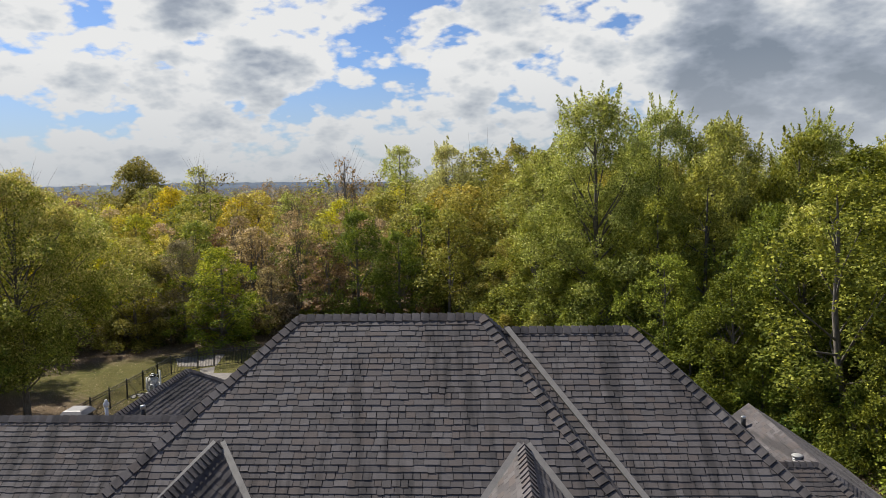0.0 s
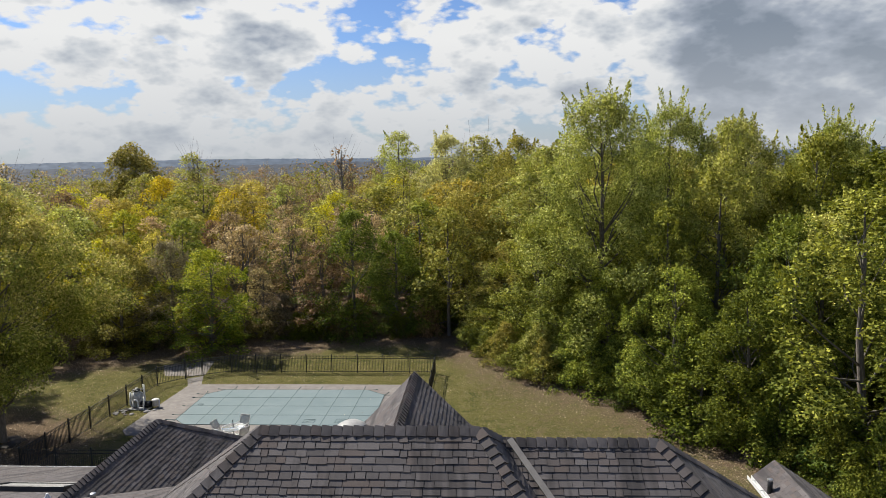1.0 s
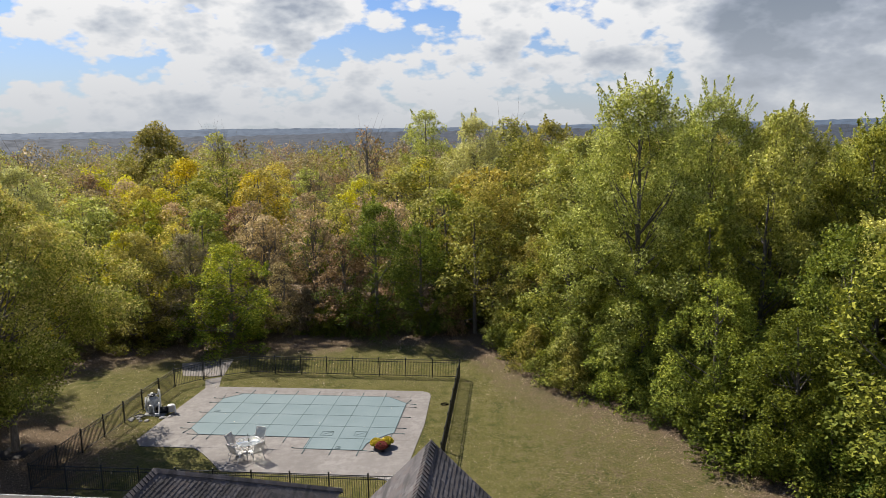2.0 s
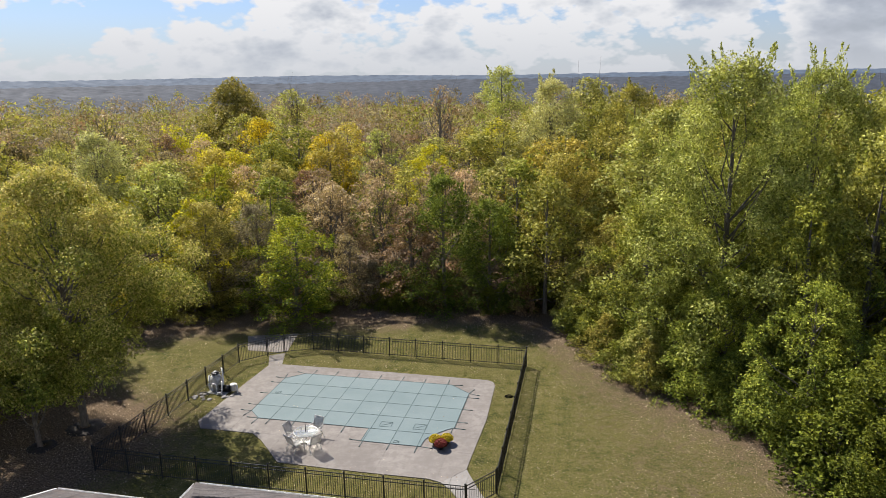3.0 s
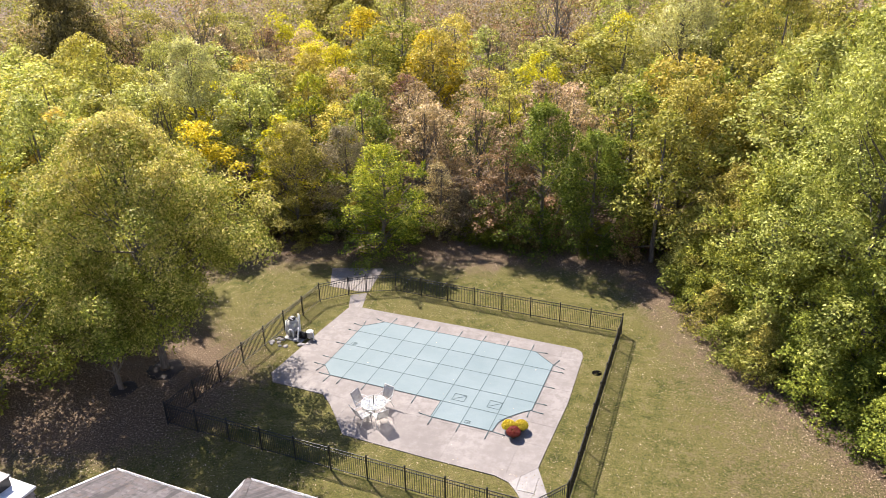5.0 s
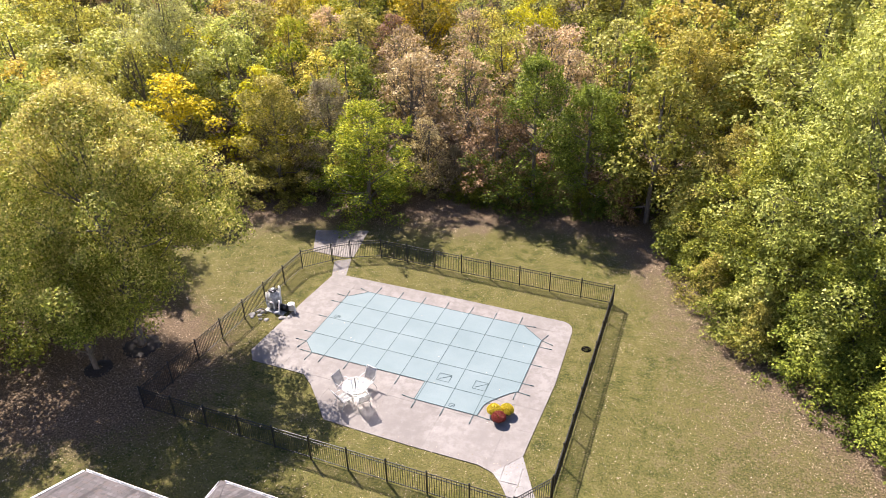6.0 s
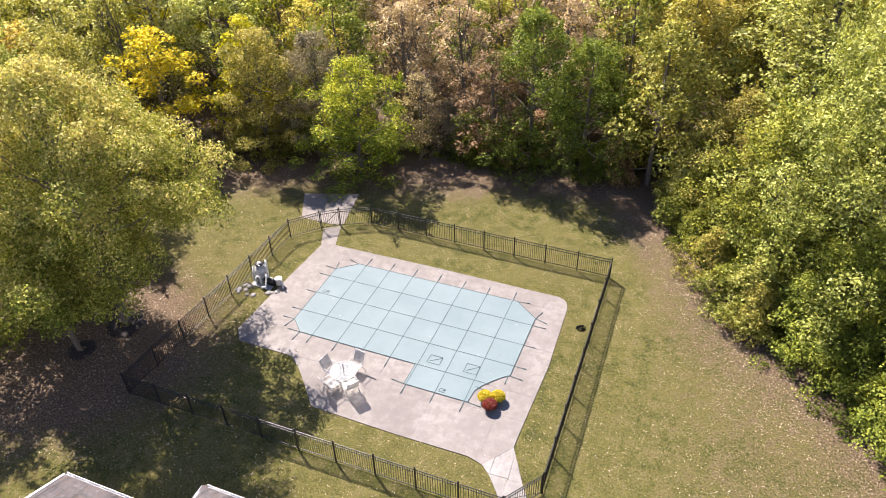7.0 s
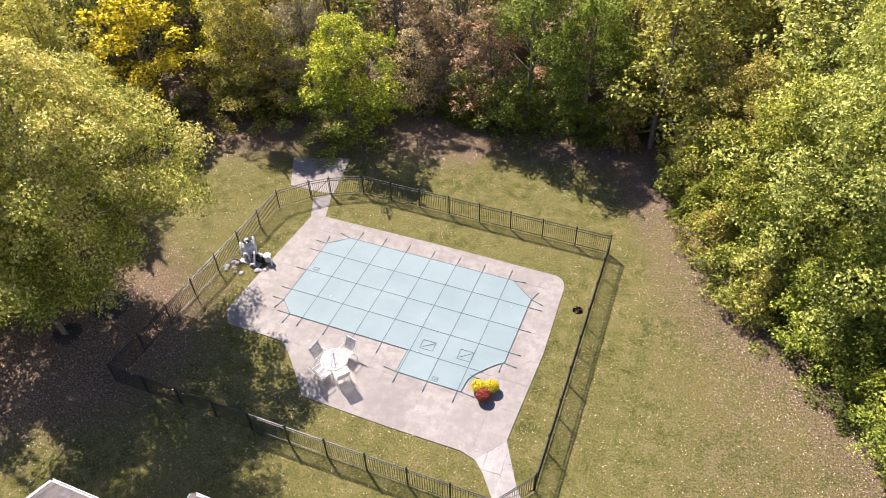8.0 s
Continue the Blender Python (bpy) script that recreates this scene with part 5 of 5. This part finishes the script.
def build_pump():
    base = Matrix.Translation((-18.45, 42.6, 0)) @ Matrix.Rotation(radians(-8), 4, "Z") @ Matrix.Diagonal((1.3, 1.3, 1.0, 1))
    tank_grey = plain("faded_grey_plastic", (0.42, 0.415, 0.39), 0.5, 0.0, 0.3, 6.0)
    pad = thing("equipment_pad", "weathered grey plastic pad under the pool filter", "pad", m=base @ Matrix.Translation((0.22, 0.12, 0.0)))
    part("slab", box_mesh("slab", (0.95, 0.72, 0.06), PLASTIC_GREY, 0.015, (0, 0, 0.03)), pad)
    f = thing("pool_filter", "faded grey pool sand filter tank with a black valve", "pool filter", m=base @ Matrix.Translation((-0.05, 0.25, 0.06)))
    part("tank", lathe("tank", [(0.24, 0), (0.27, 0.04), (0.29, 0.12), (0.295, 0.34), (0.31, 0.36), (0.31, 0.40), (0.295, 0.42), (0.29, 0.62), (0.25, 0.76), (0.17, 0.85), (0.09, 0.89)], tank_grey, 28), f)
    part("valve", lathe("valve", [(0.09, 0.88), (0.13, 0.91), (0.19, 1.0), (0.09, 1.03), (0.04, 1.04)], BLACK, 16), f, "black multiport valve")
    part("cap", lathe("cap", [(0.0, 1.10), (0.06, 1.10), (0.07, 1.06), (0.05, 1.04)], PLASTIC_WHITE, 12), f)
    part("handle", box_mesh("handle", (0.22, 0.04, 0.03), BLACK, 0.006, (0.05, 0, 1.06)), f)
    part("gauge", lathe("gauge", [(0.035, 0), (0.035, 0.04)], STEEL, 12), f, m=Matrix.Translation((0.10, -0.12, 0.98)))
    for pts in ([(0.12, 0.02, 0.96), (0.24, 0.06, 1.00), (0.29, 0.08, 1.30), (0.36, 0.04, 1.28), (0.42, -0.06, 0.62), (0.44, -0.10, 0.30)],
                [(-0.12, -0.04, 0.95), (-0.24, -0.14, 0.86), (-0.20, -0.27, 0.30), (-0.06, -0.36, 0.10)],
                [(-0.02, -0.32, 0.06), (0.0, -0.33, 0.40), (0.07, -0.33, 0.50), (0.16, -0.33, 0.50), (0.22, -0.33, 0.40), (0.23, -0.33, 0.06)]):
        part("pipe", tubes("pipe", [(pts, [0.037] * len(pts))], PLASTIC_WHITE, 8), f, "white plastic pipe")
    p = thing("pool_pump", "black pool pump with white pipes and a white strainer", "pump", m=base @ Matrix.Translation((0.50, 0.12, 0.06)))
    part("motor", lathe("motor", [(0.1, -0.22), (0.12, -0.2), (0.12, 0.14), (0.15, 0.16), (0.15, 0.26), (0.08, 0.28)], BLACK, 18), p, m=Matrix.Translation((-0.05, 0, 0.24)) @ Matrix.Rotation(radians(90), 4, "Y"))
    part("basket", lathe("basket", [(0.12, 0.05), (0.14, 0.08), (0.14, 0.38), (0.16, 0.40), (0.16, 0.44), (0.08, 0.48)], PLASTIC_WHITE, 18), p, "white strainer basket", Matrix.Translation((0.36, 0.10, 0)))
    part("foot", box_mesh("foot", (0.5, 0.24, 0.06), BLACK, 0.01, (0, 0, 0.05)), p)
    for pts in ([(0.42, 0.08, 0.40), (0.52, 0.04, 0.50), (0.60, 0.0, 0.46), (0.64, -0.04, 0.02)], [(-0.12, -0.06, 0.62), (-0.04, -0.14, 0.60), (0.0, -0.26, 0.30), (0.02, -0.36, 0.02)],
                [(0.02, -0.34, 0.12), (-0.12, -0.42, 0.13), (-0.16, -0.40, 0.0)]):
        part("pipe", tubes("pipe", [(pts, [0.036] * len(pts))], PLASTIC_WHITE, 8), p, "white plastic pipe")
    h = thing("hose", "loose dark coil of hose on bare soil", "hose", m=base @ Matrix.Translation((-0.30, -0.40, 0.02)))
    coil = [((0.24 + 0.04 * math.sin(a * 0.7)) * math.cos(a), (0.17 + 0.04 * math.sin(a * 0.9)) * math.sin(a), 0.006 * a) for a in np.linspace(0, 14, 70)]
    part("coil", tubes("coil", [(coil, [0.016] * 70)], BLACK, 6), h)
    rng = random.Random(8)
    for k in range(11):
        dx, dy, s = rng.uniform(-0.62, 0.25), rng.uniform(-0.85, -0.30), rng.uniform(0.06, 0.14)
        if k > 7:
            dx, dy = rng.uniform(0.4, 1.1), rng.uniform(-0.45, 0.0)
        bm = bmesh.new()
        bmesh.ops.create_icosphere(bm, subdivisions=2, radius=s)
        for v in bm.verts:
            v.co *= 1 + 0.3 * noise.noise(v.co * 9 + Vector((dx * 20, dy, 0)))
            v.co.z *= 0.6
        thing("stone", "pale rounded stone beside the pool pump", "stone", m=base @ Matrix.Translation((dx, dy, 0.02)), me=mesh_bm("stone", bm, CONCRETE_PALE, True))


build_pump()


def build_small():
    d = thing("drain_lid", "black round drain cover set in the grass", "drain", m=Matrix.Translation((-1.46, 44.05, -0.12)))
    part("rim", lathe("rim", [(0.27, 0.0), (0.27, 0.10), (0.25, 0.122), (0.20, 0.125)], PIT, 24), d)
    part("lid", lathe("lid", [(0.21, 0.10), (0.21, 0.125), (0.03, 0.13)], PIT, 24), d)
    for x, y, r in ((-23.25, 37.75, 1.05), (-24.15, 35.65, 0.75)):
        vs, k = [], 26
        rng = random.Random(int(r * 100))
        prof = [(1.0, -0.12), (0.92, 0.02), (0.6, 0.09), (0.25, 0.10)]
        fs = []
        for f, z in prof:
            for i in range(k):
                a = 2 * math.pi * i / k
                q = r * f * (1 + rng.uniform(-0.08, 0.08))
                vs.append((q * math.cos(a), q * math.sin(a), z + rng.uniform(-0.02, 0.02)))
        for j in range(3):
            for i in range(k):
                fs.append((j * k + i, j * k + (i + 1) % k, (j + 1) * k + (i + 1) % k, (j + 1) * k + i))
        thing("mulch_ring", "dark mulch heaped round a tree trunk", "mulch", kind="stuff", m=Matrix.Translation((x, y, -0.02)), me=mesh_py("mulch_ring", vs, fs, MULCH, True))


build_small()


def fallen_leaves():
    """Single dry leaves on lawn, deck edge and under the trees."""
    rng = np.random.default_rng(31)
    k = 140000
    x, y = rng.uniform(-34, 16, k), rng.uniform(26, 58, k)
    d = woods_distance(x, y)
    dens = np.clip(1.05 - d / 6.5, 0.30, 1.0)
    dens = np.maximum(dens, np.clip(1.5 - np.hypot((x + 26) / 10, (y - 37) / 9), 0, 1))
    dens = np.where((x > -17.3) & (x < -2.6) & (y > 35.8) & (y < 46.6), 0.004, dens)
    keep = (rng.random(k) < dens) & (d > -2)
    x, y = x[keep], y[keep]
    k = len(x)
    on_deck = (x > -17) & (x < -2.6) & (y > 36) & (y < 46)
    z = np.where(on_deck, 0.068, 0.010 + rng.uniform(0, 0.03, k))
    p = np.stack([x, y, z], 1)
    nrm = np.array([0, 0, 1.0]) + rng.normal(size=(k, 3)) * 0.35
    nrm /= np.linalg.norm(nrm, axis=1, keepdims=True)
    t = np.cross(nrm, rng.normal(size=(k, 3)))
    t /= np.linalg.norm(t, axis=1, keepdims=True)
    b = np.cross(nrm, t)
    s = rng.uniform(0.03, 0.088, (k, 1))
    V = np.stack([p - t * s * 0.5, p + b * s * 0.24, p + t * s * 0.5, p - b * s * 0.24], 1).reshape(-1, 3)
    me = mesh_np("fallen_leaves", V, np.arange(4 * k).reshape(-1, 4), LEAF_DRY)
    tagged(new("fallen_leaves", me), "scattered dry tan leaves on the lawn", "leaves", kind="stuff")


def grass_blades():
    """Tufts of mown grass over the lawn, too many to count."""
    rng = np.random.default_rng(77)
    k = 150000
    x, y = rng.uniform(-24, 15, k), rng.uniform(28, 57, k)
    d = woods_distance(x, y)
    maple = np.hypot((x + 26.5) / 8.5, (y - 36) / 6.5)
    patch = 0.5 + 0.5 * np.sin(x * 0.9 + 2 * np.sin(y * 0.5)) * np.cos(y * 1.1 + x * 0.3)
    keep = (rng.random(k) < 0.35 + 0.65 * patch) & (d > 0.5) & (maple > 0.9) & (rng.random(k) < np.clip(d / 5, 0.2, 1))
    loop = DECK
    inside = np.zeros(k, bool)
    for (ax, ay), (bx, by) in zip(loop, loop[1:] + loop[:1]):
        inside ^= ((ay > y) != (by > y)) & (x < (bx - ax) * (y - ay) / ((by - ay) if by != ay else 1e-9) + ax)
    keep &= ~inside
    x, y = x[keep], y[keep]
    k = len(x)
    a = rng.uniform(0, 2 * np.pi, k)
    h = rng.uniform(0.0, 0.025, k)
    w = rng.uniform(0.008, 0.018, k)
    lean = rng.normal(0, 0.055, (k, 2))
    base = np.stack([x, y, np.full(k, 0.0)], 1)
    side = np.stack([np.cos(a) * w, np.sin(a) * w, np.zeros(k)], 1)
    tip = base + np.stack([lean[:, 0], lean[:, 1], h + 0.02], 1)
    V = np.stack([base - side, base + side, tip + side * 0.35, tip - side * 0.35], 1).reshape(-1, 3)
    me = mesh_np("grass", V, np.arange(4 * k).reshape(-1, 4), GRASS_BLADE)
    tagged(new("grass", me), "short yellow-green autumn grass", "grass", kind="stuff")


GRASS_BLADE = leaf_material("grass_blades", (0.09, 0.10, 0.022), (0.15, 0.14, 0.04), (0.25, 0.21, 0.10), 0.3)
grass_blades()
LEAF_DRY = leaf_material("dry_leaves", (0.16, 0.11, 0.06), (0.34, 0.265, 0.185), (0.60, 0.51, 0.39), 0.15)
fallen_leaves()
